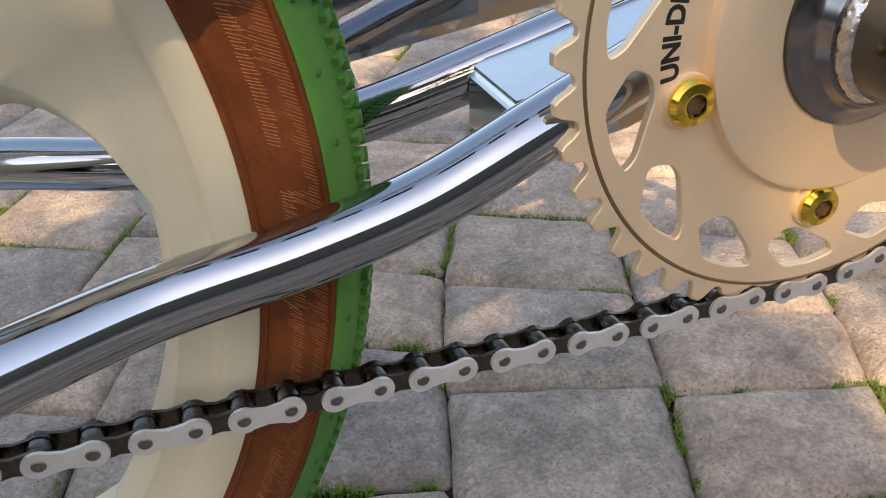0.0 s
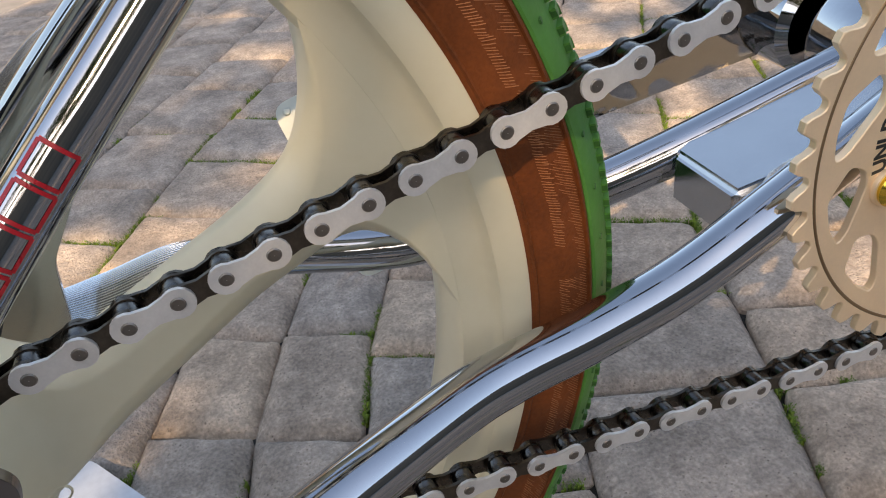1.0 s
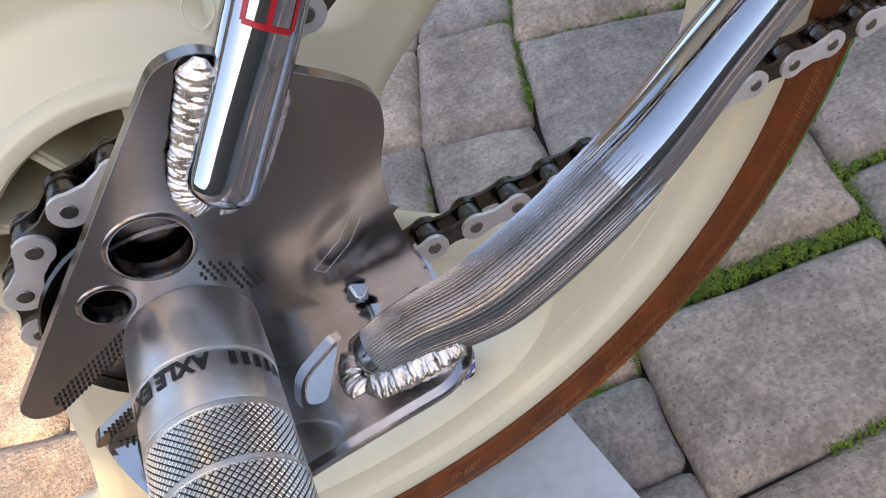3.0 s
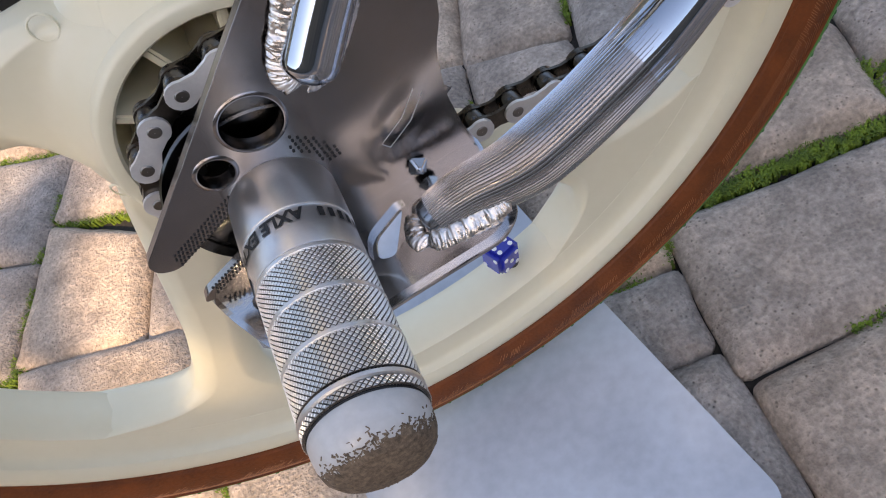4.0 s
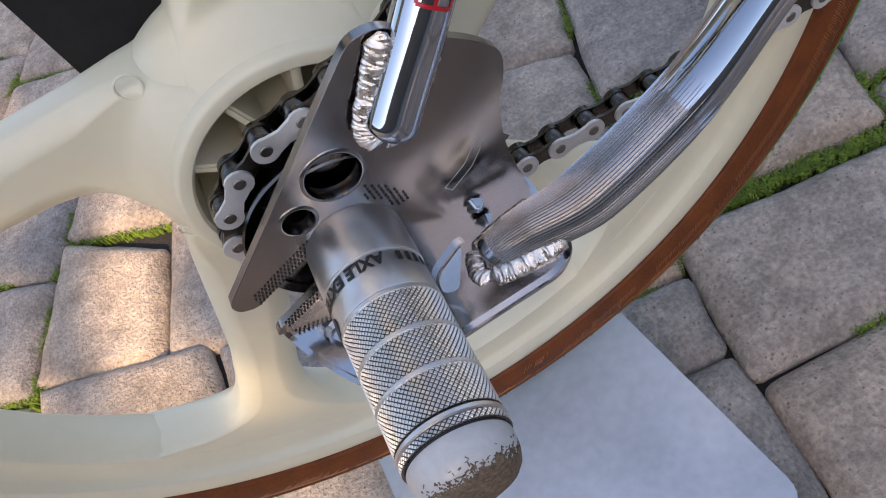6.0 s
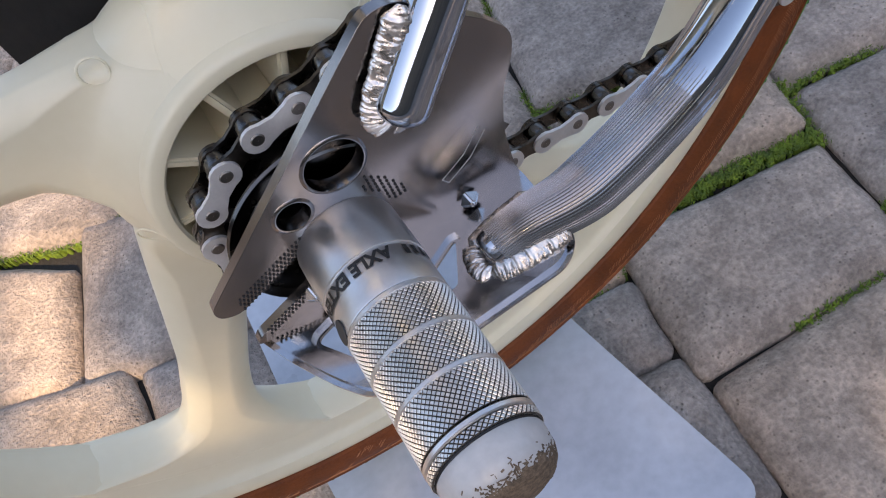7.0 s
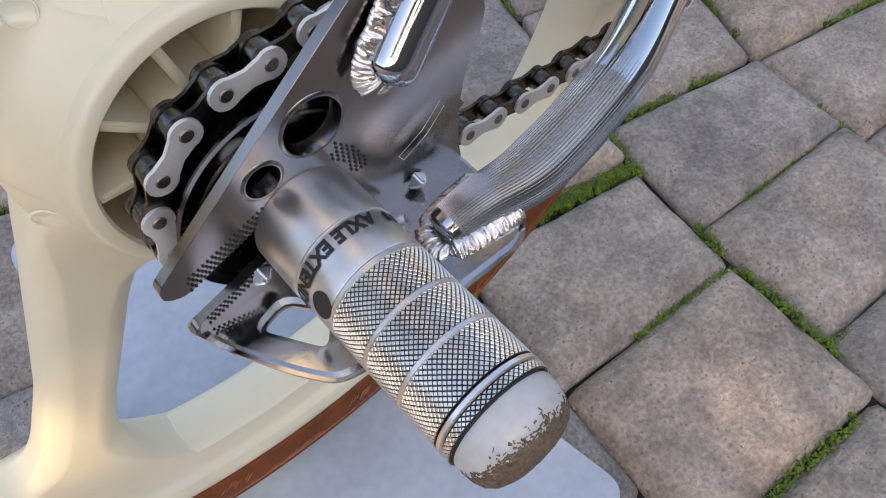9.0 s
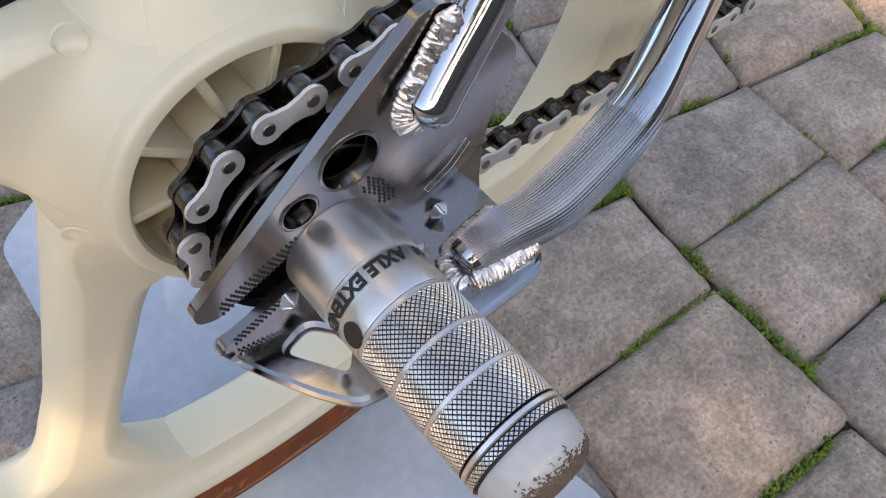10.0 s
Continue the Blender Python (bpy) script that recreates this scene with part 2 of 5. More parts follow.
def spline(points, per=8):
    """A smooth path through the points (centripetal-free Catmull-Rom)."""
    pts = [Vector(p) for p in points]
    pts = [pts[0] * 2 - pts[1]] + pts + [pts[-1] * 2 - pts[-2]]
    out = []
    for i in range(1, len(pts) - 2):
        for s in range(per):
            t = s / per
            p0, p1, p2, p3 = pts[i - 1:i + 3]
            out.append(0.5 * ((2 * p1) + (p2 - p0) * t + (2 * p0 - 5 * p1 + 4 * p2 - p3) * t * t + (3 * p1 - p0 - 3 * p2 + p3) * t ** 3))
    out.append(pts[-2])
    return out


def rounded(points, radius, per=8):
    """A polyline whose corners are rounded by arcs of about that radius."""
    pts = [Vector(p) for p in points]
    out = [pts[0]]
    for a, b, c in zip(pts, pts[1:], pts[2:]):
        u, v = (a - b).normalized(), (c - b).normalized()
        ang = u.angle(v)
        d = min(radius / math.tan(ang / 2), (a - b).length * 0.48, (c - b).length * 0.48)
        s, e = b + u * d, b + v * d
        for i in range(per + 1):
            t = i / per
            out.append(s * (1 - t) ** 2 + b * 2 * t * (1 - t) + e * t * t)
    out.append(pts[-1])
    return out


def tube(bm, path, radius, sides=24, caps=True, mat=0, flat=1.0):
    """Sweeps a circle along a path; radius may be a function of 0..1."""
    path = [Vector(p) for p in path]
    ref = Vector((0, 1, 0))
    rings, n = [], len(path)
    for i, p in enumerate(path):
        d = (path[min(i + 1, n - 1)] - path[max(i - 1, 0)]).normalized()
        u = ref - d * ref.dot(d)
        if u.length < 1e-3:
            u = Vector((1, 0, 0)) - d * d.x
        u.normalize()
        v = d.cross(u)
        r = radius(i / (n - 1)) if callable(radius) else radius
        rings.append([bm.verts.new(p + u * (r * math.cos(2 * math.pi * k / sides)) + v * (r * flat * math.sin(2 * math.pi * k / sides))) for k in range(sides)])
    for a, b in zip(rings, rings[1:]):
        for k in range(sides):
            f = bm.faces.new((a[k], a[(k + 1) % sides], b[(k + 1) % sides], b[k]))
            f.material_index = mat
    if caps:
        bm.faces.new(list(reversed(rings[0])))
        bm.faces.new(rings[-1])
    return rings


def prism(bm, outline, place, thick, holes=(), mat=0):
    """A plate with holes: 2D outlines filled and given thickness. place(u, v, w) gives the point; w runs from 0 to thick."""
    loops = []
    for w in (0.0, thick):
        edges, lay = [], []
        for ring in (outline, *holes):
            vs = [bm.verts.new(place(u, v, w)) for u, v in ring]
            edges += [bm.edges.new((vs[i], vs[(i + 1) % len(vs)])) for i in range(len(vs))]
            lay.append(vs)
        if holes:
            made = bmesh.ops.triangle_fill(bm, use_beauty=True, use_dissolve=False, edges=edges)
            for f in made["geom"]:
                if isinstance(f, bmesh.types.BMFace):
                    f.material_index = mat
        else:
            bm.faces.new(lay[0]).material_index = mat
        loops.append(lay)
    for low, high in zip(*loops):
        k = len(low)
        for i in range(k):
            bm.faces.new((low[i], low[(i + 1) % k], high[(i + 1) % k], high[i])).material_index = mat


def smooth_ring(points, radius=0.003, per=5):
    """A closed outline with rounded corners."""
    pts = [Vector((u, v, 0)) for u, v in points]
    n, out = len(pts), []
    for i in range(n):
        a, b, c = pts[i - 1], pts[i], pts[(i + 1) % n]
        u, v = (a - b), (c - b)
        d = min(radius, u.length * 0.45, v.length * 0.45)
        s, e = b + u.normalized() * d, b + v.normalized() * d
        for k in range(per + 1):
            t = k / per
            q = s * (1 - t) ** 2 + b * 2 * t * (1 - t) + e * t * t
            out.append((q.x, q.y))
    return out


def box(bm, size, m, mat=0, bevel=0.0):
    made = bmesh.ops.create_cube(bm, size=1.0, matrix=m @ Matrix.Diagonal((*size, 1)))
    for v in made["verts"]:
        for f in v.link_faces:
            f.material_index = mat
    if bevel:
        edges = list({e for v in made["verts"] for e in v.link_edges})
        bmesh.ops.bevel(bm, geom=edges, offset=bevel, segments=2, affect="EDGES")


BOX_FACES = ((0, 1, 3, 2), (4, 6, 7, 5), (0, 4, 5, 1), (2, 3, 7, 6), (0, 2, 6, 4), (1, 5, 7, 3))


def quick_box(bm, m):
    """A unit cube under a matrix, without operators."""
    v = [bm.verts.new(m @ Vector((x, y, z))) for x in (-0.5, 0.5) for y in (-0.5, 0.5) for z in (-0.5, 0.5)]
    for f in BOX_FACES:
        bm.faces.new([v[i] for i in f])


def quick_disc(bm, m, r0, r1, depth, sides=8):
    """A small flat-topped cone under a matrix, without operators."""
    low = [bm.verts.new(m @ Vector((r0 * math.cos(6.28319 * k / sides), r0 * math.sin(6.28319 * k / sides), -depth / 2))) for k in range(sides)]
    top = [bm.verts.new(m @ Vector((r1 * math.cos(6.28319 * k / sides), r1 * math.sin(6.28319 * k / sides), depth / 2))) for k in range(sides)]
    for k in range(sides):
        bm.faces.new((low[k], low[(k + 1) % sides], top[(k + 1) % sides], top[k]))
    bm.faces.new(top)


def ease_edges(bm, offset, segments=2, least=1.0):
    """Rounds the sharp edges of a plate."""
    bm.normal_update()
    bmesh.ops.recalc_face_normals(bm, faces=bm.faces)
    sharp = [e for e in bm.edges if len(e.link_faces) == 2 and e.calc_face_angle() > least and abs(e.verts[0].co.y - e.verts[1].co.y) < 1e-6]
    bmesh.ops.bevel(bm, geom=sharp, offset=offset, segments=segments, affect="EDGES", clamp_overlap=True)

# ---- ground ----
bm = bmesh.new()
lathe(bm, [(0.0001, -0.0150), (2.0, -0.0150)], (0, 0, 0), "Z", 48)
lathe(bm, [(2.0, -0.0150), (2.3, -0.004), (8.0, -0.004), (60.0, -0.004)], (0, 0, 0), "Z", 48, mat=1)
bmesh.ops.remove_doubles(bm, verts=bm.verts, dist=0.001)
ground = tagged(mesh_object("ground", bm, [SOIL, FAR_PAVING], False), "dark sandy soil that fills the joints of the paving", "ground", kind="structure")
pavement = tagged(new("pavement"), "grey concrete paving stones with mossy joints", "pavement", kind="structure")


def joint_x(y):
    """The curved joint between two columns of stones."""
    knots = ((-2.0, -0.10), (-0.5, 0.045), (0.04, 0.084), (0.15, 0.0915), (0.24, 0.104), (0.30, 0.121), (0.42, 0.157), (0.54, 0.199), (0.62, 0.235), (1.0, 0.42), (2.5, 1.35))
    for (y0, x0), (y1, x1) in zip(knots, knots[1:]):
        if y0 <= y <= y1:
            return x0 + (x1 - x0) * (y - y0) / (y1 - y0)
    return knots[-1][1] if y > 0 else knots[0][1]


def skew(y):
    """How much the cross joints fall to the right, which grows along the curve."""
    return 0.06 if y < 0.15 else 0.06 + min(0.46, (y - 0.15) * 1.25)


def fan(y):
    """The columns widen a little along the curve."""
    return 1.0 + 0.12 * min(1.0, max(0.0, (y - 0.24) / 0.18))


def paver_mesh(bm, corners, rnd, seed):
    """A worn stone with rounded, uneven edges over four corners (counter-clockwise), into a bmesh."""
    c = [Vector((x, y, 0)) for x, y in corners]

    def inside(u, v):
        return (c[0] * (1 - u) + c[1] * u) * (1 - v) + (c[3] * (1 - u) + c[2] * u) * v
    wide, deep = (c[1] - c[0]).length, (c[3] - c[0]).length
    drop = rnd.uniform(-0.0015, 0.001)
    tip = (rnd.uniform(-0.006, 0.006), rnd.uniform(-0.006, 0.006))
    rows = []
    ticks = [0.0, 0.02, 0.05, 0.09, 0.14, 0.24, 0.37, 0.5, 0.63, 0.76, 0.86, 0.91, 0.95, 0.98, 1.0]
    m = len(ticks)
    for j, v in enumerate(ticks):
        row = []
        for i, u in enumerate(ticks):
            p = inside(u, v)
            # pull the corners in so that they are round
            ex, ey = min(u, 1 - u) * wide, min(v, 1 - v) * deep
            r = 0.008
            if ex < r and ey < r:
                dx, dy = r - ex, r - ey
                over = math.hypot(dx, dy)
                if over > r:
                    k = r / over
                    sx, sy = (1 if u < 0.5 else -1), (1 if v < 0.5 else -1)
                    p += (c[1] - c[0]).normalized() * (sx * dx * (1 - k)) + (c[3] - c[0]).normalized() * (sy * dy * (1 - k))
            e = min(ex, ey)
            edge = max(0.0, 1 - e / 0.0150)
            w = (noise.noise(Vector((p.x * 42 + seed, p.y * 42, seed))) + 0.5 * noise.noise(Vector((p.x * 130, p.y * 130, seed)))) * 0.0017 * (1 if edge > 0 else 0.0)
            centre = (c[0] + c[2]) / 2
            if edge > 0:
                p += (centre - p).normalized() * w
            z = drop + tip[0] * (u - 0.5) + tip[1] * (v - 0.5) - 0.0112 * edge ** 1.8 + noise.noise(Vector((p.x * 60, p.y * 60, seed))) * 0.0013 + noise.noise(Vector((p.x * 18, p.y * 18, seed))) * 0.0016
            row.append(bm.verts.new((p.x, p.y, z)))
        rows.append(row)
    for p, q in zip(rows, rows[1:]):
        for i in range(m - 1):
            bm.faces.new((p[i], p[i + 1], q[i + 1], q[i]))
    rim_loop = rows[0] + [r[-1] for r in rows[1:]] + list(reversed(rows[-1][:-1])) + [r[0] for r in reversed(rows[1:-1])]
    low = [bm.verts.new((v.co.x, v.co.y, -0.020)) for v in rim_loop]
    for i in range(len(rim_loop)):
        k = (i + 1) % len(rim_loop)
        bm.faces.new((rim_loop[i], low[i], low[k], rim_loop[k]))


# columns: the side joints as offsets from joint_x, and the cross joints where the stones near the path end
rnd = random.Random(21)
EVEN = (-0.05, 0.06, 0.17, 0.27, 0.37, 0.47, 0.58)
COLUMNS = (
    (-0.1455, -0.004, (-0.06, 0.040, 0.151, 0.252, 0.356, 0.489, 0.588, 0.70)),
    (0.004, 0.1440, (-0.13, -0.03, 0.070, 0.172, 0.268, 0.384, 0.500, 0.61)),
    (0.1520, 0.2900, (-0.07, 0.045, 0.146, 0.238, 0.330, 0.412, 0.52, 0.63)),
    (0.2980, 0.4380, (-0.10, 0.01, 0.11, 0.20, 0.29, 0.40, 0.50)),
    (-0.2250, -0.1530, (-0.08, 0.030, 0.088, 0.181, 0.240, 0.340, 0.455, 0.570, 0.68)),
    (-0.3050, -0.2330, (-0.12, -0.01, 0.10, 0.20, 0.30, 0.40, 0.495, 0.60)),
    (-0.4500, -0.3130, (-0.04, 0.06, 0.17, 0.265, 0.367, 0.505, 0.62)),
    (-0.5950, -0.4580, (-0.05, 0.06, 0.17, 0.300, 0.420, 0.540, 0.65)),
    (-0.7400, -0.6030, EVEN),
    (-0.8850, -0.7480, EVEN),
    (0.4460, 0.5860, EVEN),
    (0.5940, 0.7340, EVEN),
    (-1.0300, -0.8930, EVEN),
    (-1.1750, -1.0380, EVEN),
) + tuple((-1.3200 - 0.145 * k, -1.1830 - 0.145 * k, EVEN) for k in range(9)) + tuple((0.7420 + 0.146 * k, 0.8820 + 0.146 * k, EVEN) for k in range(10))
SHIFT = {(-0.4500, 0.367): -0.036, (-0.4580, 0.420): -0.036}   # a stone that laps over its neighbour's joint
JOINTS = []                                   # cross joints, for the moss
far_bm = bmesh.new()
seed = 0
for off0, off1, marks in COLUMNS:
    marks = list(marks)
    while marks[0] > -2.1:
        marks.insert(0, marks[0] - rnd.uniform(0.095, 0.135))
    while marks[-1] < 2.2:
        marks.append(marks[-1] + rnd.uniform(0.095, 0.135))
    base = (off0 + off1) / 2
    for lo, hi in zip(marks, marks[1:]):
        gap = 0.0010 if (base, lo) != (-0.07475, 0.252) else 0.004
        quad = []
        for off, y, s in ((off0, lo, 1), (off1, lo, 1), (off1, hi, 0), (off0, hi, 0)):
            dy = -(off - base) * skew(y) + (gap * (0.5 if s else -0.5)) + (0.007 if s and abs(lo - 0.252) < 1e-6 and off0 == -0.1455 else 0.0)
            side = 0.0037 if off == off1 else -0.0037
            off += side + SHIFT.get((off, lo), 0.0)
            quad.append((joint_x(y + dy) + off * fan(y + dy) + rnd.uniform(-0.002, 0.002), y + dy + rnd.uniform(-0.002, 0.002)))
        cx, cy = (quad[0][0] + quad[2][0]) / 2, (quad[0][1] + quad[2][1]) / 2
        if math.hypot(cx, cy) > 2.08:
            continue
        JOINTS.append((quad[0], quad[1]))
        seed += 1
        if -0.75 < cx < 0.75 and -0.45 < cy < 1.0:
            bm = bmesh.new()
            paver_mesh(bm, quad, rnd, seed)
            ob = mesh_object("paving_stone", bm, STONE, sharp=50)
            ob.parent = pavement
        else:
            paver_mesh(far_bm, quad, rnd, seed)
ob = mesh_object("paving_stones", far_bm, STONE, sharp=50)
ob.parent = pavement
tagged(ob, "more grey paving stones further off", kind="stuff")
# moss: tufts of tiny clumps and blades in patches along the joints
bm = bmesh.new()
rnd = random.Random(8)


def tuft(x, y, size):
    """Low moss cushions, bristling with tiny pointed leaves."""
    for _ in range(2):
        px, py = x + rnd.gauss(0, size * 0.4), y + rnd.gauss(0, size * 0.4)
        r = size * rnd.uniform(0.30, 0.50)
        z, turn = -0.0082 + rnd.uniform(-0.0015, 0.0012), rnd.uniform(0, 1.2566)
        low, mid = [[bm.verts.new((px + q * r * math.cos(k * 1.2566 + turn), py + q * r * math.sin(k * 1.2566 + turn), h)) for k in range(5)] for q, h in ((1.3, -0.0150), (0.9, z))]
        peak = bm.verts.new((px, py, z + r * 0.6))
        for k in range(5):
            bm.faces.new((low[k], low[(k + 1) % 5], mid[(k + 1) % 5], mid[k]))
            bm.faces.new((mid[k], mid[(k + 1) % 5], peak))
    for _ in range(15):
        px, py = x + rnd.gauss(0, size * 0.55), y + rnd.gauss(0, size * 0.55)
        a, long = rnd.uniform(0, 6.283), rnd.uniform(0.0012, 0.0030)
        z, w = -0.0082 + rnd.uniform(-0.0012, 0.0022), rnd.uniform(0.0003, 0.0006)
        c, d = math.cos(a), math.sin(a)
        root = bm.verts.new((px, py, z))
        sides = [bm.verts.new((px + c * long * 0.45 - e * d * w, py + d * long * 0.45 + e * c * w, z + long * 0.55)) for e in (1, -1)]
        tip = bm.verts.new((px + c * long, py + d * long, z + long * rnd.uniform(0.4, 0.9)))
        bm.faces.new((root, sides[1], sides[0]))
        bm.faces.new((sides[0], sides[1], tip))


def mossy(x, y):
    return noise.noise(Vector((x * 9.0, y * 9.0, 4.0))) + 0.45 * noise.noise(Vector((x * 31.0, y * 31.0, 9.0)))


for off in sorted({c[0] - 0.004 for c in COLUMNS}):
    y = -0.3
    while y < 1.2:
        x = joint_x(y) + off * fan(y)
        if mossy(x, y) > 0.02 and abs(x) < 0.8:
            tuft(x + rnd.gauss(0, 0.0015), y, 0.0034)
        y += 0.0030
for p, q in JOINTS:
    if abs(p[0]) > 0.8 or not -0.3 < p[1] < 1.2:
        continue
    n = int(math.hypot(q[0] - p[0], q[1] - p[1]) / 0.0035)
    wide = p[1] > 0.25 and p[1] < 0.29 and -0.08 < p[0] < 0.0
    for i in range(n * (4 if wide else 1)):
        t = i / n % 1.0
        x, y = p[0] + (q[0] - p[0]) * t, p[1] + (q[1] - p[1]) * t - 0.0022
        if mossy(x, y) > (0.02 if not wide else -1.1 + 0.5 * (1 - t)):
            tuft(x, y - (0.0040 if wide else 0.0) + rnd.gauss(0, 0.0022 if wide else 0.0012), 0.0036 if wide else 0.0032)
tagged(mesh_object("moss", bm, MOSS, False), "bright green moss growing in the joints of the paving", "moss", kind="stuff")

# ---- bicycle ----
AX, AZ, WY = -0.1698, 0.2573, 0.235          # rear axle and the wheel's middle plane
CX, CZ, CHAIN_Y = 0.2106, 0.3005, 0.1908     # crank axle and the chain line
PITCH = 0.0127
bicycle = tagged(holder("bicycle", (AX, WY, 0.012)), "chrome bicycle with a cream moulded wheel and green-treaded tyre", "bicycle")
AXLE = (AX, WY, AZ)


def polar(r, deg, c=(AX, AZ)):
    return (c[0] + r * math.cos(radians(deg)), c[1] + r * math.sin(radians(deg)))


# -- rear wheel --
rear_wheel = holder("rear_wheel", AXLE, bicycle)
rim = [(0.2092, -0.0180), (0.2080, -0.0200), (0.2055, -0.0206), (0.1992, -0.0199), (0.1978, -0.0190), (0.1966, -0.0158), (0.1945, -0.0143), (0.1900, -0.0134), (0.1855, -0.0128), (0.1835, -0.0100), (0.1828, 0.0), (0.1835, 0.0100), (0.1855, 0.0128), (0.1900, 0.0134), (0.1945, 0.0143), (0.1966, 0.0158), (0.1978, 0.0190), (0.1992, 0.0199), (0.2055, 0.0206), (0.2080, 0.0200), (0.2092, 0.0180), (0.2060, 0.0150), (0.2060, -0.0150)]
bm = bmesh.new()
lathe(bm, rim, AXLE, "Y", 192, close=True)
part("rim", bm, NYLON, rear_wheel, "cream moulded nylon rim")


def table(knots, r):
    """A smooth value between the knots (radius, value), by cubic pieces."""
    if r <= knots[0][0]:
        return knots[0][1]
    if r >= knots[-1][0]:
        return knots[-1][1]
    i = max(k for k in range(len(knots) - 1) if knots[k][0] <= r)

    def secant(k):
        k = min(max(k, 0), len(knots) - 2)
        return (knots[k + 1][1] - knots[k][1]) / (knots[k + 1][0] - knots[k][0])

    def slope(k):
        a, b = secant(k - 1), secant(k)
        return 0.0 if a * b <= 0 else 2 * a * b / (a + b)
    (r0, v0), (r1, v1) = knots[i], knots[i + 1]
    h, t = r1 - r0, (r - r0) / (r1 - r0)
    return v0 * (2 * t ** 3 - 3 * t ** 2 + 1) + v1 * (3 * t ** 2 - 2 * t ** 3) + h * (slope(i) * (t ** 3 - 2 * t ** 2 + t) + slope(i + 1) * (t ** 3 - t ** 2))


# a spoke's slanting edges, and the height of its face over the wheel's middle plane, by radius
BACK_EDGE = ((0.043, 0.0400), (0.050, 0.0385), (0.058, 0.0362), (0.066, 0.0335), (0.075, 0.0305), (0.092, 0.0248), (0.115, 0.0178), (0.125, 0.0150), (0.141, 0.0122), (0.155, 0.0103), (0.162, 0.0105), (0.168, 0.0133), (0.173, 0.0190), (0.1775, 0.0275), (0.181, 0.0385), (0.1900, 0.0660))
FRONT_EDGE = ((0.043, 0.0180), (0.050, 0.0145), (0.056, 0.0100), (0.061, 0.0068), (0.067, 0.0052), (0.078, 0.0056), (0.090, 0.0076), (0.110, 0.0112), (0.133, 0.0155), (0.150, 0.0205), (0.160, 0.0260), (0.168, 0.0335), (0.174, 0.0410), (0.180, 0.0505), (0.1900, 0.0700))
FACE = ((0.0415, 0.0280), (0.0430, 0.0265), (0.0450, 0.0225), (0.0475, 0.0180), (0.0505, 0.0142), (0.0545, 0.0114), (0.060, 0.0104), (0.068, 0.0101), (0.120, 0.0101), (0.155, 0.0104), (0.172, 0.0114), (0.182, 0.0124), (0.1900, 0.01305))
SPOKES = ((16.5, -0.003, 0.0), (88.5, -0.003, 0.0), (160.5, 0.0, -0.0015), (232.5, -0.0005, 0.0), (304.5, 0.0, 0.0))
for angle, back, ahead in SPOKES:
    bm = bmesh.new()
    rings = []
    for i in range(79):
        r = 0.0415 + 0.0085 * i / 6 if i < 6 else 0.050 + 0.140 * (i - 6) / 72
        fade = min(1.0, max(0.0, (r - 0.055) / 0.02)) * min(1.0, max(0.0, (0.172 - r) / 0.015))
        m, c, f = table(BACK_EDGE, r) + back * fade, table(FRONT_EDGE, r) + ahead * fade, table(FACE, r)
        flank = 0.0095 * min(1.0, max(0.0, (r - 0.048) / 0.02)) * min(1.0, max(0.0, (0.186 - r) / 0.03))
        edge = 0.0030 + (f - 0.0030) * (1 - flank / 0.0095)
        ridge = c - max(flank, 0.0016)
        low = f
        bank = 0.0032 + 0.0046 * min(1.0, max(0.0, (r - 0.058) / 0.010)) * min(1.0, max(0.0, (0.180 - r) / 0.02))
        drop = 0.30 + 0.20 * (bank - 0.0032) / 0.0046
        lip = -m + bank + 0.0024
        row = [(-m, -f * 0.40), (-m + 0.0004, -f * (1 - drop)), (-m + bank * 0.55, -f * (1 - drop * 0.42)), (-m + bank, -f * 0.985), (-m + bank + 0.0012, -f), (lip - 0.0008, -f), (lip + 0.0004, -f + (f - low) * 0.15), (lip + 0.0022, -low - (f - low) * 0.1), (lip + 0.0034, -low)]
        far = max(ridge - 0.0018, lip + 0.0038)
        row += [(lip + 0.0034 + (far - lip - 0.0034) * q / 10, -low) for q in range(1, 11)]
        row.append((max(ridge, lip + 0.0042), -low * 0.98))
        row += [(max(ridge, lip + 0.0042) + (c - max(ridge, lip + 0.0042)) * 0.5, -(low + edge) * 0.5), (c - 0.0006, -edge), (c, -edge * 0.6)]
        row += [(v, -y) for v, y in reversed(row)]
        ring = []
        for v, y in row:
            a = radians(angle) + math.asin(max(-0.95, min(0.95, v / r)))
            ring.append(bm.verts.new((AX + r * math.cos(a), WY + y, AZ + r * math.sin(a))))
        rings.append(ring)
    for p, q in zip(rings, rings[1:]):
        n = len(p)
        for j in range(n):
            bm.faces.new((p[j], p[(j + 1) % n], q[(j + 1) % n], q[j]))
    spoke = part("spoke", bm, NYLON, rear_wheel, sharp=42)
    # flat moulding disc on the face: a low round rim that follows the web
    dr, da = {160.5: (0.0565, -39.0), 232.5: (0.0502, -45.0)}.get(angle, (0.0535, -42.0))
    cx, cz = polar(dr, angle + da)
    bm = bmesh.new()
    rings = []
    for k in range(40):
        g = 2 * math.pi * k / 40
        ring = []
        for rr, up in ((0.0034, -0.0004), (0.00365, 0.00022), (0.0039, 0.00022), (0.0042, -0.0004)):
            x, z = cx + rr * math.cos(g), cz + rr * math.sin(g)
            ring.append(bm.verts.new((x, WY - table(FACE, math.hypot(x - AX, z - AZ)) - up, z)))
        rings.append(ring)
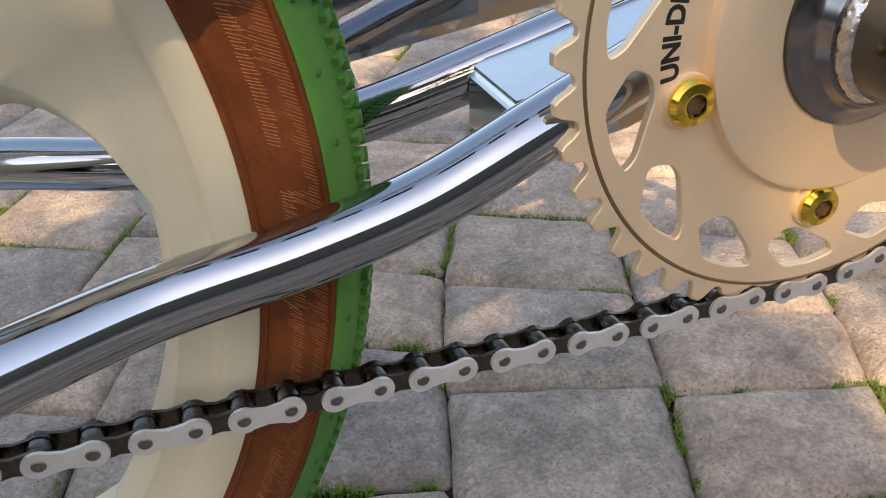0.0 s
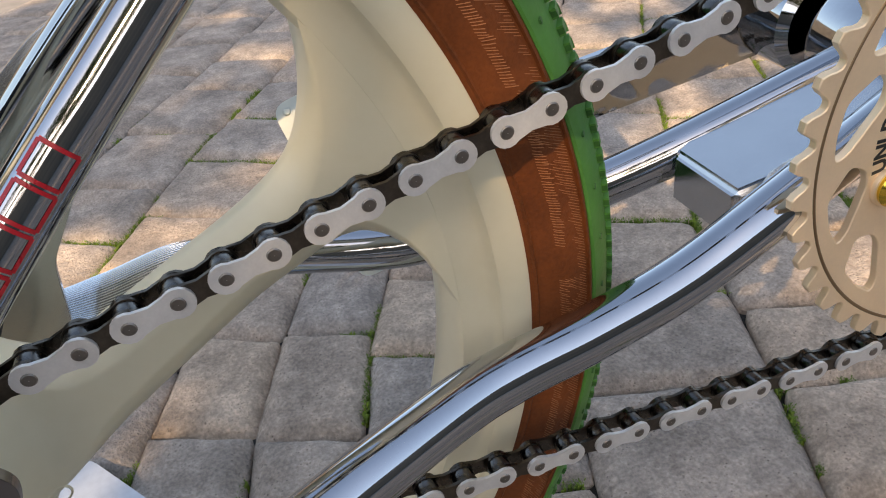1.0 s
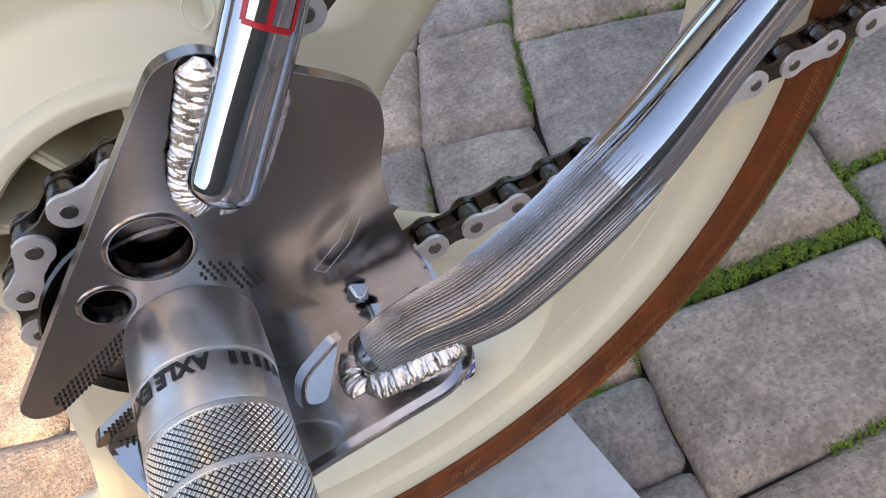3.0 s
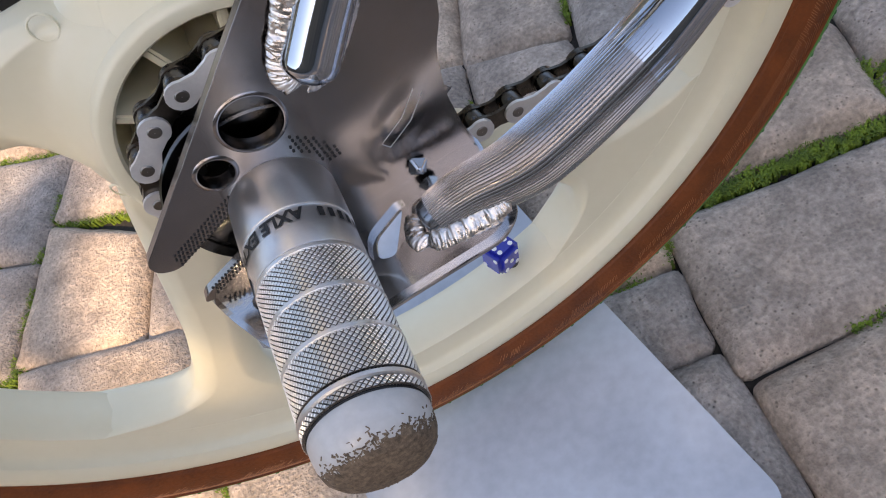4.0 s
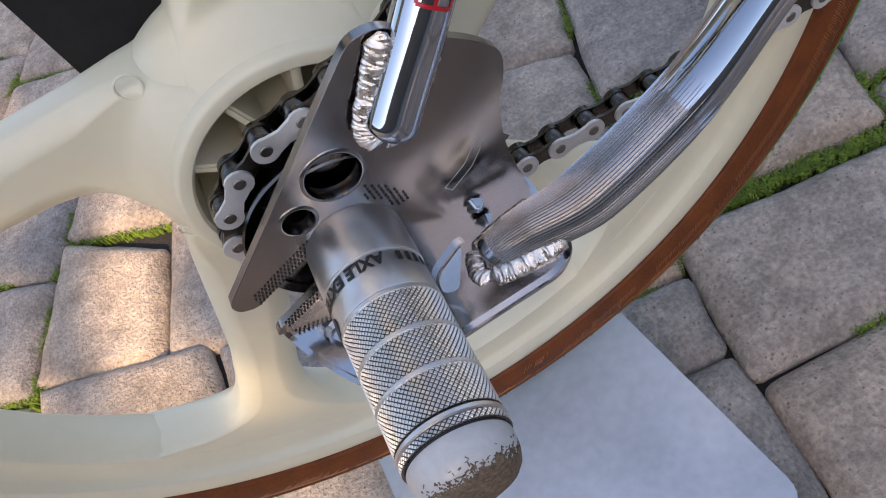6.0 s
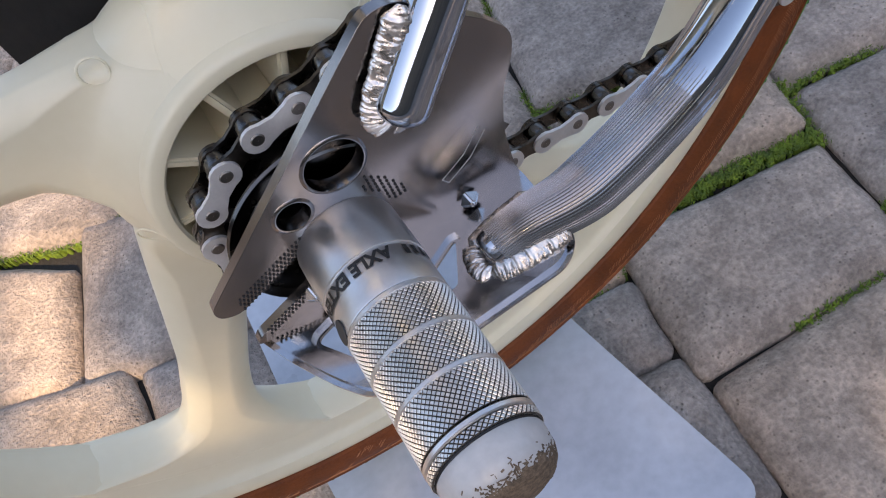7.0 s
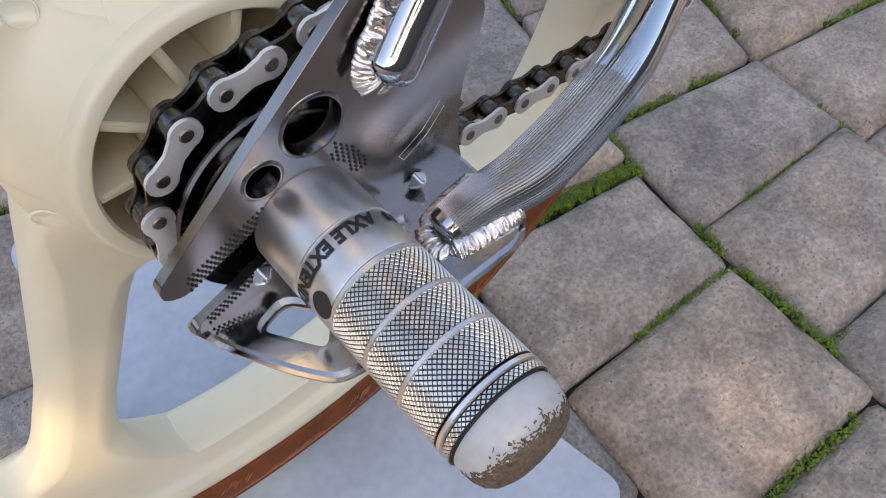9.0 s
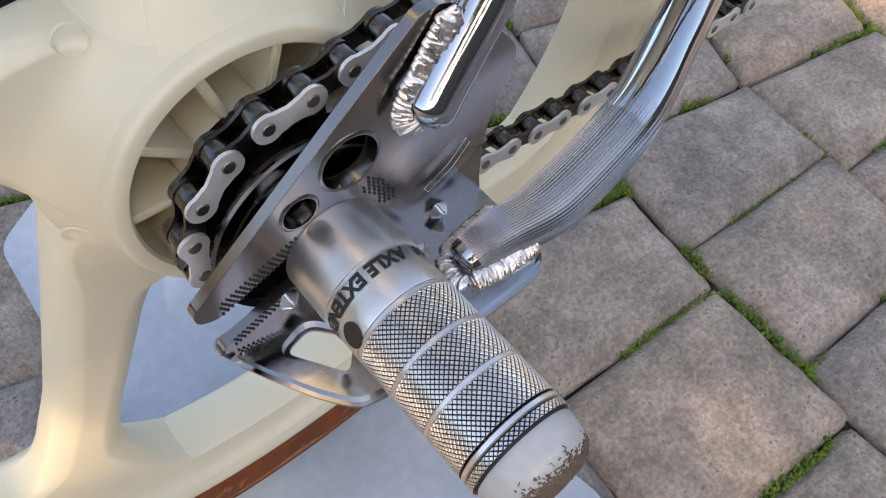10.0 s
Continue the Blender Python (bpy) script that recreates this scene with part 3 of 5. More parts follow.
    for k in range(40):
        for q in range(3):
            bm.faces.new((rings[k][q], rings[k][q + 1], rings[(k + 1) % 40][q + 1], rings[(k + 1) % 40][q]))
    part("moulding_disc", bm, NYLON, spoke)
# web between the spoke roots
bm = bmesh.new()
lathe(bm, [(0.0400, -0.0283), (0.0420, -0.0272), (0.0440, -0.0240), (0.0465, -0.0190), (0.0495, -0.0145), (0.0520, -0.0112), (0.0538, -0.0080), (0.0545, -0.0040), (0.0547, 0.0), (0.0545, 0.0040), (0.0538, 0.0080), (0.0520, 0.0112), (0.0495, 0.0145), (0.0465, 0.0190), (0.0440, 0.0240), (0.0420, 0.0272), (0.0400, 0.0283)], AXLE, "Y", 96, close=True)
part("hub_web", bm, NYLON, rear_wheel)
# hub: a ring with ribs round a core
bm = bmesh.new()
lathe(bm, [(0.0405, 0.024), (0.0405, 0.0), (0.0442, -0.0225), (0.0438, -0.0272), (0.0430, -0.0286), (0.0420, -0.0292), (0.0388, -0.0292), (0.0379, -0.0282), (0.0364, 0.0140), (0.0200, 0.0140), (0.0200, -0.0280), (0.0160, -0.0285), (0.0160, 0.0285), (0.0390, 0.0285)], AXLE, "Y", 96, close=True)
part("hub", bm, NYLON, rear_wheel)
for k in range(10):
    a = radians(33 + 36 * k)
    bm = bmesh.new()
    box(bm, (0.0190, 0.0415, 0.0030), Matrix.Translation((AX + 0.0288 * math.cos(a), WY - 0.0060, AZ + 0.0288 * math.sin(a))) @ Matrix.Rotation(-a, 4, "Y"), bevel=0.0009)
    part("hub_rib", bm, NYLON, rear_wheel)
# freewheel and cog
bm = bmesh.new()
lathe(bm, [(0.0001, -0.008), (0.0150, -0.008), (0.0160, -0.006), (0.0205, -0.006), (0.0215, -0.004), (0.0215, 0.018), (0.0001, 0.018)], (AX, CHAIN_Y, AZ), "Y", 48)
part("freewheel", bm, LINK_IN, rear_wheel, "dark steel freewheel body")
bm = bmesh.new()
lathe(bm, [(0.0090, -0.0006), (0.0250, -0.0006), (0.0256, -0.0001), (0.0265, -0.0001), (0.0268, -0.0008), (0.0300, -0.0008), (0.0305, 0.0), (0.0300, 0.0012), (0.0090, 0.0012)], (AX, 0.1805, AZ), "Y", 72)
part("cog_guard", bm, OILED, rear_wheel, "dark oiled disc on the freewheel")
bm = bmesh.new()
cog = []
for k in range(16):
    for da, r in ((-0.32, 0.0288), (-0.12, 0.0345), (0.12, 0.0345), (0.32, 0.0288)):
        cog.append(polar(r, 360 * (k + da) / 16 + 3))
prism(bm, cog, lambda u, v, w: (u, CHAIN_Y - 0.0014 + w, v), 0.0028)
part("cog", bm, ROLLER, rear_wheel)

# tyre
WALL = [(0.2060, 0.0192), (0.2095, 0.0203), (0.2140, 0.0222), (0.2190, 0.0231), (0.2240, 0.0228), (0.2285, 0.0214), (0.2310, 0.0199)]
for sgn in (-1, 1):
    bm = bmesh.new()
    shape = []
    for r, y in WALL:
        shape.append((r, sgn * y))
        if r in (0.2095, 0.2285):
            shape += [(r + 0.0006, sgn * (y + 0.0010)), (r + 0.0013, sgn * (y + 0.0005))]
    lathe(bm, shape, AXLE, "Y", 192)
    part("sidewall", bm, SIDEWALL, rear_wheel, "reddish brown skinwall tyre side")
# fine moulded hatching on the near side wall
rnd = random.Random(5)
bm = bmesh.new()


def wall_y(r):
    for (r0, y0), (r1, y1) in zip(WALL, WALL[1:]):
        if r0 <= r <= r1:
            return y0 + (y1 - y0) * (r - r0) / (r1 - r0)
    return WALL[-1][1]


def hair(bm, a, r0, r1, slant, wide=0.00022):
    pts = []
    for i in range(4):
        r = r0 + (r1 - r0) * i / 3
        aa = a + slant * (i / 3)
        x, z = polar(r, aa)
        t = (-math.sin(radians(aa)), math.cos(radians(aa)))
        y = WY - wall_y(r)
        pts.append((bm.verts.new((x - t[0] * wide, y, z - t[1] * wide)), bm.verts.new((x, y - 0.00018, z)), bm.verts.new((x + t[0] * wide, y, z + t[1] * wide))))
    for p, q in zip(pts, pts[1:]):
        bm.faces.new((p[0], p[1], q[1], q[0]))
        bm.faces.new((p[1], p[2], q[2], q[1]))


a = -178.0
while a < 75:
    # long uneven lines that start at the tread's edge, and scattered short ones further in
    n = noise.noise(Vector((a * 0.11, 1.0, 1.0))) + 0.55 * noise.noise(Vector((a * 0.7, 4.0, 5.0)))
    if n > -0.45:
        top = 0.2282 - 0.0005 * rnd.random()
        q = min(0.0085, 0.0020 + max(0.0, n + 0.25) * 0.0085) * (0.7 + 0.8 * rnd.random())
        hair(bm, a + 0.85 * q / 0.004, top - q, top, -0.85 * q / 0.004, 0.00012)
    n = noise.noise(Vector((a * 0.10, 9.0, 2.0))) + 0.4 * noise.noise(Vector((a * 0.5, 7.0, 3.0)))
    if n > 0.28 and rnd.random() < 0.6:
        r0 = 0.2145 + 0.0035 * noise.noise(Vector((a * 0.3, 2.0, 6.0))) + rnd.uniform(-0.0006, 0.0006)
        q = 0.0015 + 0.0035 * rnd.random()
        hair(bm, a, r0, r0 + q, -0.85 * q / 0.004, 0.00014)
    # a fine toothed row round the widest part
    if -75 < a < 30 and noise.noise(Vector((a * 0.13, 3.0, 8.0))) > -0.22:
        r0 = 0.2172 + 0.0005 * rnd.random()
        hair(bm, a, r0, r0 + 0.0026 + 0.0012 * rnd.random(), -0.5, 0.00014)
    a += 0.27
part("sidewall_hatching", bm, HATCH, rear_wheel, "paler moulded hatching lines on the tyre side")
bm = bmesh.new()
lathe(bm, [(0.2300, -0.0199), (0.2306, -0.0211), (0.2316, -0.0213), (0.2342, -0.0199), (0.2385, -0.0162), (0.2425, -0.0100), (0.2438, 0.0), (0.2425, 0.0100), (0.2385, 0.0165), (0.2345, 0.0192), (0.2320, 0.0203), (0.2307, 0.0200)], AXLE, "Y", 192)
part("tread", bm, TREAD, rear_wheel, "green rubber tyre tread")
# tread pattern: blocks round the crown with small square sipes, and dimples on the smooth shoulder
bm = bmesh.new()
# sipes and dimples are laid-on pieces; their darker green paints in the shade
sipes = bmesh.new()
for i in range(264):
    for row, (r, y, w, d) in enumerate(((0.2415, -0.0120, 0.0033, 0.0044), (0.2442, -0.0058, 0.0032, 0.0040), (0.2446, 0.0, 0.0032, 0.0040), (0.2442, 0.0058, 0.0032, 0.0040), (0.2424, 0.0120, 0.0033, 0.0044))):
        aa = radians(360 * (i + 0.5 * (row % 2)) / 264)
        tip = y * 42.0
        m = Matrix.Translation((AX, WY + y, AZ)) @ Matrix.Rotation(-aa, 4, "Y") @ Matrix.Translation((r, 0, 0)) @ Matrix.Rotation(tip, 4, "Z")
        quick_box(bm, m @ Matrix.Diagonal((0.0030, d, w, 1)))
        if row == 0:
            quick_box(sipes, m @ Matrix.Translation((0.0006, -0.0017, 0.0)) @ Matrix.Diagonal((0.0018, 0.0014, 0.0018, 1)))
tagged(part("tread_pattern", bm, TREAD, rear_wheel, smooth=False), kind="stuff")
for i in range(150):
    aa = radians(2.4 * i)
    m = Matrix.Translation((AX + 0.2352 * math.cos(aa), WY - 0.0190, AZ + 0.2352 * math.sin(aa))) @ Matrix.Rotation(-aa, 4, "Y") @ Matrix.Rotation(radians(55), 4, "Z") @ Matrix.Rotation(radians(90), 4, "X")
    if i % 2 == 0:
        quick_disc(sipes, m, 0.0011, 0.0010, 0.0009, 10)
tagged(part("tread_relief", sipes, TREAD_SHADE, rear_wheel), kind="stuff")

# dice valve cap
bm = bmesh.new()
tube(bm, [polar(0.186, -76.0)[:1] + (WY,) + polar(0.186, -76.0)[1:], polar(0.177, -76.0)[:1] + (WY,) + polar(0.177, -76.0)[1:]], 0.003, 16)
part("valve_stem", bm, BLACK, rear_wheel)
die_m = Matrix.Translation((polar(0.170, -76.0)[0], WY, polar(0.170, -76.0)[1])) @ Matrix.Rotation(radians(14), 4, "Y") @ Matrix.Rotation(radians(24), 4, "Z")
bm = bmesh.new()
box(bm, (0.0145, 0.0145, 0.0145), die_m, bevel=0.0022)
die = part("dice_valve_cap", bm, DICE, rear_wheel, "blue plastic dice valve cap with white pips")
bm = bmesh.new()
for axis, turn, spots in (("X", 90, ((-1, -1), (1, 1), (-1, 1), (1, -1), (0, 0))), ("X", 0, ((-1, -1), (-1, 0), (-1, 1), (1, -1), (1, 0), (1, 1))), ("Y", 90, ((-1, -1), (0, 0), (1, 1))), ("Y", -90, ((-1, 1), (1, -1)))):
    for u, v in spots:
        m = die_m @ Matrix.Rotation(radians(turn), 4, axis) @ Matrix.Translation((u * 0.0036, v * 0.0036, 0.00725))
        quick_disc(bm, m, 0.0013, 0.0012, 0.0005, 12)
part("pips", bm, DOT, die)

# -- frame tubes --
def mirrored(points):
    return [(x, 2 * WY - y, z) for x, y, z in points]


frame_part = holder("frame", AXLE, bicycle)
STAY = [(-0.1400, 0.1547, 0.2378), (-0.1340, 0.1545, 0.2398), (-0.1260, 0.1538, 0.2412), (-0.1050, 0.1522, 0.2425), (-0.0700, 0.1564, 0.2505), (-0.0350, 0.1703, 0.2539), (0.0, 0.1846, 0.2553), (0.0200, 0.1896, 0.2563), (0.0500, 0.1930, 0.2589), (0.0850, 0.1962, 0.2660), (0.1250, 0.2010, 0.2805), (0.1900, 0.2130, 0.3010)]
STAY_R = 0.0092
SEAT_R = 0.0071


def stay_radius(x):
    """The stay narrows towards its welded rear end."""
    return STAY_R * min(1.0, max(0.66, 0.66 + 0.34 * (x + 0.1400) / 0.0340))


def ribbed(path, upto, name):
    pts = spline(path, 10)
    bm = bmesh.new()
    n = len(pts) - 1
    tube(bm, pts, lambda s: stay_radius(pts[min(n, round(s * n))].x) * (0.60 + 0.40 * math.sqrt(max(0.0, 1 - (1 - min(1.0, s / 0.03)) ** 2))), 40)
    ob = part(name, bm, CHROME, frame_part)
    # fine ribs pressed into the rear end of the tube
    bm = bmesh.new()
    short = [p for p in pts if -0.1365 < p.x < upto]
    # added sleeve, darker than the tube, paints in the shade between ribs
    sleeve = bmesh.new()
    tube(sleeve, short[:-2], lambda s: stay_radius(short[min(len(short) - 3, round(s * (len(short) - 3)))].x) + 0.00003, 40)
    part("groove_shade_sleeve", sleeve, STEEL, ob, "added darker sleeve that puts shade between the ribs")
    ends = random.Random(17)
    for k in range(60):
        ang = radians(360 * k / 60)
        line = []
        for i, p in enumerate(short):
            d = (short[min(i + 1, len(short) - 1)] - short[max(i - 1, 0)]).normalized()
            u = (Vector((0, 1, 0)) - d * d.y).normalized()
            v = d.cross(u)
            line.append(p + (u * math.cos(ang) + v * math.sin(ang)) * (stay_radius(p.x) + 0.00006))
        line = line[:len(line) - ends.choice((0, 0, 1, 2))]
        tube(bm, line, lambda s: 0.00031 * min(1.0, 0.15 + (1 - s) * 9.0), 6)
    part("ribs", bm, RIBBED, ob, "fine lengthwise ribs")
    return ob


ribbed(STAY, -0.066, "chainstay")
FAR_STAY = [(-0.1400, 0.3170, 0.2420), (-0.1050, 0.3178, 0.2425), (-0.0700, 0.3136, 0.2505), (-0.0350, 0.2997, 0.2525), (0.0, 0.2854, 0.2520), (0.0200, 0.2800, 0.2520), (0.0500, 0.2740, 0.2555), (0.0850, 0.2660, 0.2630), (0.1250, 0.2570, 0.2765), (0.1900, 0.2500, 0.2970)]
ribbed(FAR_STAY, -0.066, "chainstay")
SEAT = [(-0.1450, 0.1672, 0.2897), (-0.1390, 0.1686, 0.2957), (-0.1200, 0.1726, 0.3148), (-0.1000, 0.1793, 0.3351), (-0.0750, 0.1885, 0.3588), (-0.0450, 0.1990, 0.3861), (0.0300, 0.2180, 0.4560), (0.0900, 0.2260, 0.5130)]
for path in (SEAT, mirrored(SEAT)):
    bm = bmesh.new()
    tube(bm, spline(path, 10), lambda s: SEAT_R * (0.15 + 0.85 * math.sqrt(1 - (1 - s / 0.12) ** 2)) if s < 0.12 else SEAT_R, 40)
    part("seatstay", bm, CHROME, frame_part)
# lettering strip on the seat stay: plain red outline shapes
SEAT_PTS = spline(SEAT, 10)


def on_tube(dist, ang, lift=0.0):
    """A point of the seat stay's surface, at a distance along it and an angle round it."""
    left = dist
    for p, q in zip(SEAT_PTS, SEAT_PTS[1:]):
        if left <= (q - p).length:
            d = (q - p).normalized()
            u = (Vector((0, -1, 0)) + d * d.y).normalized()
            v = d.cross(u)
            return p + d * left + (u * math.cos(ang) + v * math.sin(ang)) * (SEAT_R + lift)
        left -= (q - p).length
    return SEAT_PTS[-1]


bm = bmesh.new()


def stroke(bm, a, b, wide=0.00047):
    """A painted bar on the tube from (along, angle) a to b."""
    n = 10
    d = (b[0] - a[0], (b[1] - a[1]) * SEAT_R)
    ln = math.hypot(*d)
    nx, ny = -d[1] / ln * wide, d[0] / ln * wide / SEAT_R
    prev = None
    for i in range(n + 1):
        t = i / n
        s, g = a[0] + (b[0] - a[0]) * t, a[1] + (b[1] - a[1]) * t
        row = [bm.verts.new(on_tube(s + nx * e, g + ny * e, 0.00012)) for e in (-1, 1)]
        if prev:
            bm.faces.new((prev[0], prev[1], row[1], row[0]))
        prev = row


S0, SW, A0, A1 = 0.0362, 0.0078, radians(-44), radians(26)
for k in range(7):
    s0 = S0 + k * (SW + 0.0014) + (0.0012 if k > 2 else 0.0)
    s1 = s0 + SW
    for p, q in (((s0, A0), (s0, A1)), ((s1, A0), (s1, A1)), ((s0, A0), (s1, A0)), ((s0, A1), (s1, A1))):
        stroke(bm, p, q)
    if k in (0, 2):
        stroke(bm, (s0, (A0 + A1) / 2), (s1, (A0 + A1) / 2))
part("red_marking", bm, RED_INK, frame_part, "row of red outlined block shapes", smooth=False)


def weld(name, path, radius, count, seed, face=(0, -1, 0)):
    """A flattened bead of overlapping crescent scales laid along a path, facing outwards."""
    bm = bmesh.new()
    pts = spline(path, 40)
    up = Vector(face).normalized()
    n = len(pts) - 1
    steps, across = count * 10, 15
    rows = []
    for k in range(steps + 1):
        f = min(k / steps * n, n - 1e-6)
        p = pts[int(f)].lerp(pts[int(f) + 1], f - int(f))
        d = (pts[min(int(f) + 2, n)] - pts[max(int(f) - 1, 0)]).normalized()
        side = d.cross(up).normalized()
        out = side.cross(d).normalized()
        t = k / steps
        end = min(1.0, (0.25 + 10 * min(t, 1 - t)))
        row = []
        for q in range(across):
            a = math.pi * q / (across - 1)
            e = math.cos(a)
            ripple = t * count + 0.62 * e * e + 0.35 * noise.noise(Vector((t * count * 0.8, e * 0.7, seed)))
            saw = ripple - math.floor(ripple)
            saw = saw / 0.82 if saw < 0.82 else (1 - saw) / 0.18
            wide = radius * end * (1 + 0.13 * noise.noise(Vector((t * count * 0.5, 3.0 * (1 if e > 0 else -1), seed))) + 0.06 * saw)
            high = radius * end * (0.36 + 0.08 * saw + 0.16 * noise.noise(Vector((t * count, e, seed + 4.0))) + 0.10 * noise.noise(Vector((t * count * 2.6, e * 3.0, seed + 9.0))))
            row.append(bm.verts.new(p + side * (wide * e) + out * (high * math.sin(a) - radius * 0.06)))
        rows.append(row)
    for r0, r1 in zip(rows, rows[1:]):
        for q in range(across - 1):
            bm.faces.new((r0[q], r0[q + 1], r1[q + 1], r1[q]))
    bm.faces.new(rows[0])
    bm.faces.new(rows[-1])
    return part(name, bm, WELD, frame_part, "silvery rippled weld bead", sharp=55)


# -- dropouts --
PLATE_Y = 0.1722


def dropout(side):
    """The axle plate: an upright plate with a rear-facing slot, folded into a level shelf below. side -1: near, 1: far."""
    def yy(y):
        return y if side < 0 else 2 * WY - y
    bm = bmesh.new()
    outline = smooth_ring([(-0.2100, 0.2625), (-0.2098, 0.2580), (-0.2050, 0.2553), (-0.1800, 0.2640), (-0.1640, 0.2655), (-0.1640, 0.2500), (-0.1800, 0.2500), (-0.2060, 0.2412), (-0.2085, 0.2385), (-0.1940, 0.2352), (-0.1320, 0.2352), (-0.1165, 0.2360), (-0.1178, 0.2435), (-0.1177, 0.2590), (-0.1149, 0.2727), (-0.1100, 0.2815), (-0.1082, 0.2893), (-0.1134, 0.2965), (-0.1190, 0.3020), (-0.1260, 0.3090), (-0.1320, 0.3160), (-0.1398, 0.3172), (-0.1533, 0.3068)], 0.0035, 4)
    if side > 0:
        outline = smooth_ring([(-0.2100, 0.2625), (-0.2085, 0.2385), (-0.1940, 0.2352), (-0.1165, 0.2360), (-0.1120, 0.2760), (-0.0960, 0.3010), (-0.0640, 0.3380), (-0.0560, 0.3560), (-0.0660, 0.3660), (-0.0900, 0.3560), (-0.1533, 0.3068)], 0.0050, 4)

    def hole(c, r, n=28):
        return [(c[0] + r * math.cos(2 * math.pi * i / n), c[1] + r * math.sin(2 * math.pi * i / n)) for i in range(n)]
    prism(bm, outline, lambda u, v, w: (u, yy(PLATE_Y + w), v), 0.0034, [hole((-0.1622, 0.2842), 0.0080, 40), hole((-0.1776, 0.2768), 0.0047)] if side < 0 else [smooth_ring([(-0.1330, 0.2780), (-0.1240, 0.2740), (-0.0840, 0.3230), (-0.0920, 0.3300)], 0.005, 4)])
    ease_edges(bm, 0.0009, 3)
    plate = part("dropout", bm, STEEL if side < 0 else SATIN, frame_part, "dark polished steel dropout plate", sharp=30)
    # rolled collars round the holes
    for c, r in (((-0.1622, 0.2842), 0.0080), ((-0.1776, 0.2768), 0.0047)) if side < 0 else ():
        bm = bmesh.new()
        lathe(bm, [(r + 0.0012, 0.0001), (r + 0.0008, -0.0003), (r + 0.0003, -0.0005), (r, -0.0004), (r - 0.0001, 0.0003), (r - 0.0001, 0.0042)], (c[0], PLATE_Y if side < 0 else 2 * WY - PLATE_Y - 0.0048, c[1]), "Y", 40)
        part("hole_collar", bm, STEEL, plate)
    # shelf with two windows
    bm = bmesh.new()
    sh = smooth_ring([(-0.2095, 0.1790), (-0.2035, 0.1640), (-0.1950, 0.1480), (-0.1880, 0.1385), (-0.1800, 0.1365), (-0.1556, 0.1378), (-0.1240, 0.1382), (-0.1168, 0.1440), (-0.1160, 0.1770), (-0.1320, 0.1790), (-0.1560, 0.1790)], 0.005, 5)
    w1 = smooth_ring([(-0.1440, 0.1665), (-0.1555, 0.1610), (-0.1570, 0.1540), (-0.1520, 0.1520)], 0.0028, 4)
    w2 = smooth_ring([(-0.1940, 0.1635), (-0.1850, 0.1660), (-0.1770, 0.1560), (-0.1840, 0.1480)], 0.0028, 4)
    prism(bm, sh, lambda u, v, w: (u, yy(v), 0.2336 + w), 0.0046, [w1, w2])
    bmesh.ops.recalc_face_normals(bm, faces=bm.faces)
    bm.normal_update()
    bmesh.ops.bevel(bm, geom=[e for e in bm.edges if len(e.link_faces) == 2 and e.calc_face_angle() > 1.0 and abs(e.verts[0].co.z - e.verts[1].co.z) < 1e-6], offset=0.0018, segments=4, affect="EDGES")
    part("dropout_shelf", bm, SHELF, frame_part, "folded steel shelf with triangular windows", sharp=30)
    return plate


plate = dropout(-1)
dropout(1)
# black pad behind the far stay
bm = bmesh.new()
prism(bm, smooth_ring([(-0.2250, 0.2560), (-0.1330, 0.2560), (-0.1380, 0.2960), (-0.1430, 0.3300), (-0.1520, 0.4000), (-0.2250, 0.4000)], 0.010, 5), lambda u, v, w: (u, 0.2800 + w, v), 0.011)
part("black_pad", bm, BLACK, frame_part, "matt black pad beside the far stay")
# rows of punched dots, their shade drawn as small black discs
bm = bmesh.new()
for row in range(4):
    for k in range(19):
        x = -0.2030 + k * 0.0014 + 0.0007 * (row % 2)
        z = 0.2565 + (x + 0.2030) * 0.335 + row * 0.0013
        quick_disc(bm, Matrix.Translation((x, PLATE_Y - 0.0001, z)) @ Matrix.Rotation(radians(90), 4, "X"), 0.00042, 0.00036, 0.0005, 6)
        if row < 3 and k < 18:
            z2 = 0.2405 + (x + 0.2030) * 0.335 + row * 0.0013
            quick_disc(bm, Matrix.Translation((x, PLATE_Y - 0.0001, z2 - 0.0005)) @ Matrix.Rotation(radians(90), 4, "X"), 0.00042, 0.00036, 0.0005, 6)
for i in range(16):
    for j in range(16):
        u, v = 0.0020 + i * 0.00150, 0.0020 + j * 0.00150
        r, g = math.hypot(u, v), math.degrees(math.atan2(v, u))
        if 0.0162 < r < 0.0212 and 8 < g < 54:
            quick_disc(bm, Matrix.Translation((AX + u, PLATE_Y - 0.0001, AZ + v)) @ Matrix.Rotation(radians(90), 4, "X"), 0.00045, 0.00040, 0.0004, 8)
part("knurled_dots", bm, BLACK_INK, plate, "rows of small black discs for the dark of punched dots")
# two small pyramid studs
for x, y, z in ((-0.1346, 0.1712, 0.2425), (-0.1862, 0.1712, 0.2465)):
    bm = bmesh.new()
    quick_disc(bm, Matrix.Translation((x, y - 0.0016, z)) @ Matrix.Rotation(radians(72), 4, "X") @ Matrix.Rotation(radians(12), 4, "Z"), 0.0037, 0.0011, 0.0030, 4)
    bmesh.ops.bevel(bm, geom=list(bm.edges), offset=0.0006, segments=3, affect="EDGES")
    part("stud", bm, SATIN, plate)
# a shallow boss pressed out of the plate, with a scribed arrow on it
BU, BV = Vector((0.0112, 0.0066)), Vector((-0.0040, 0.0068))


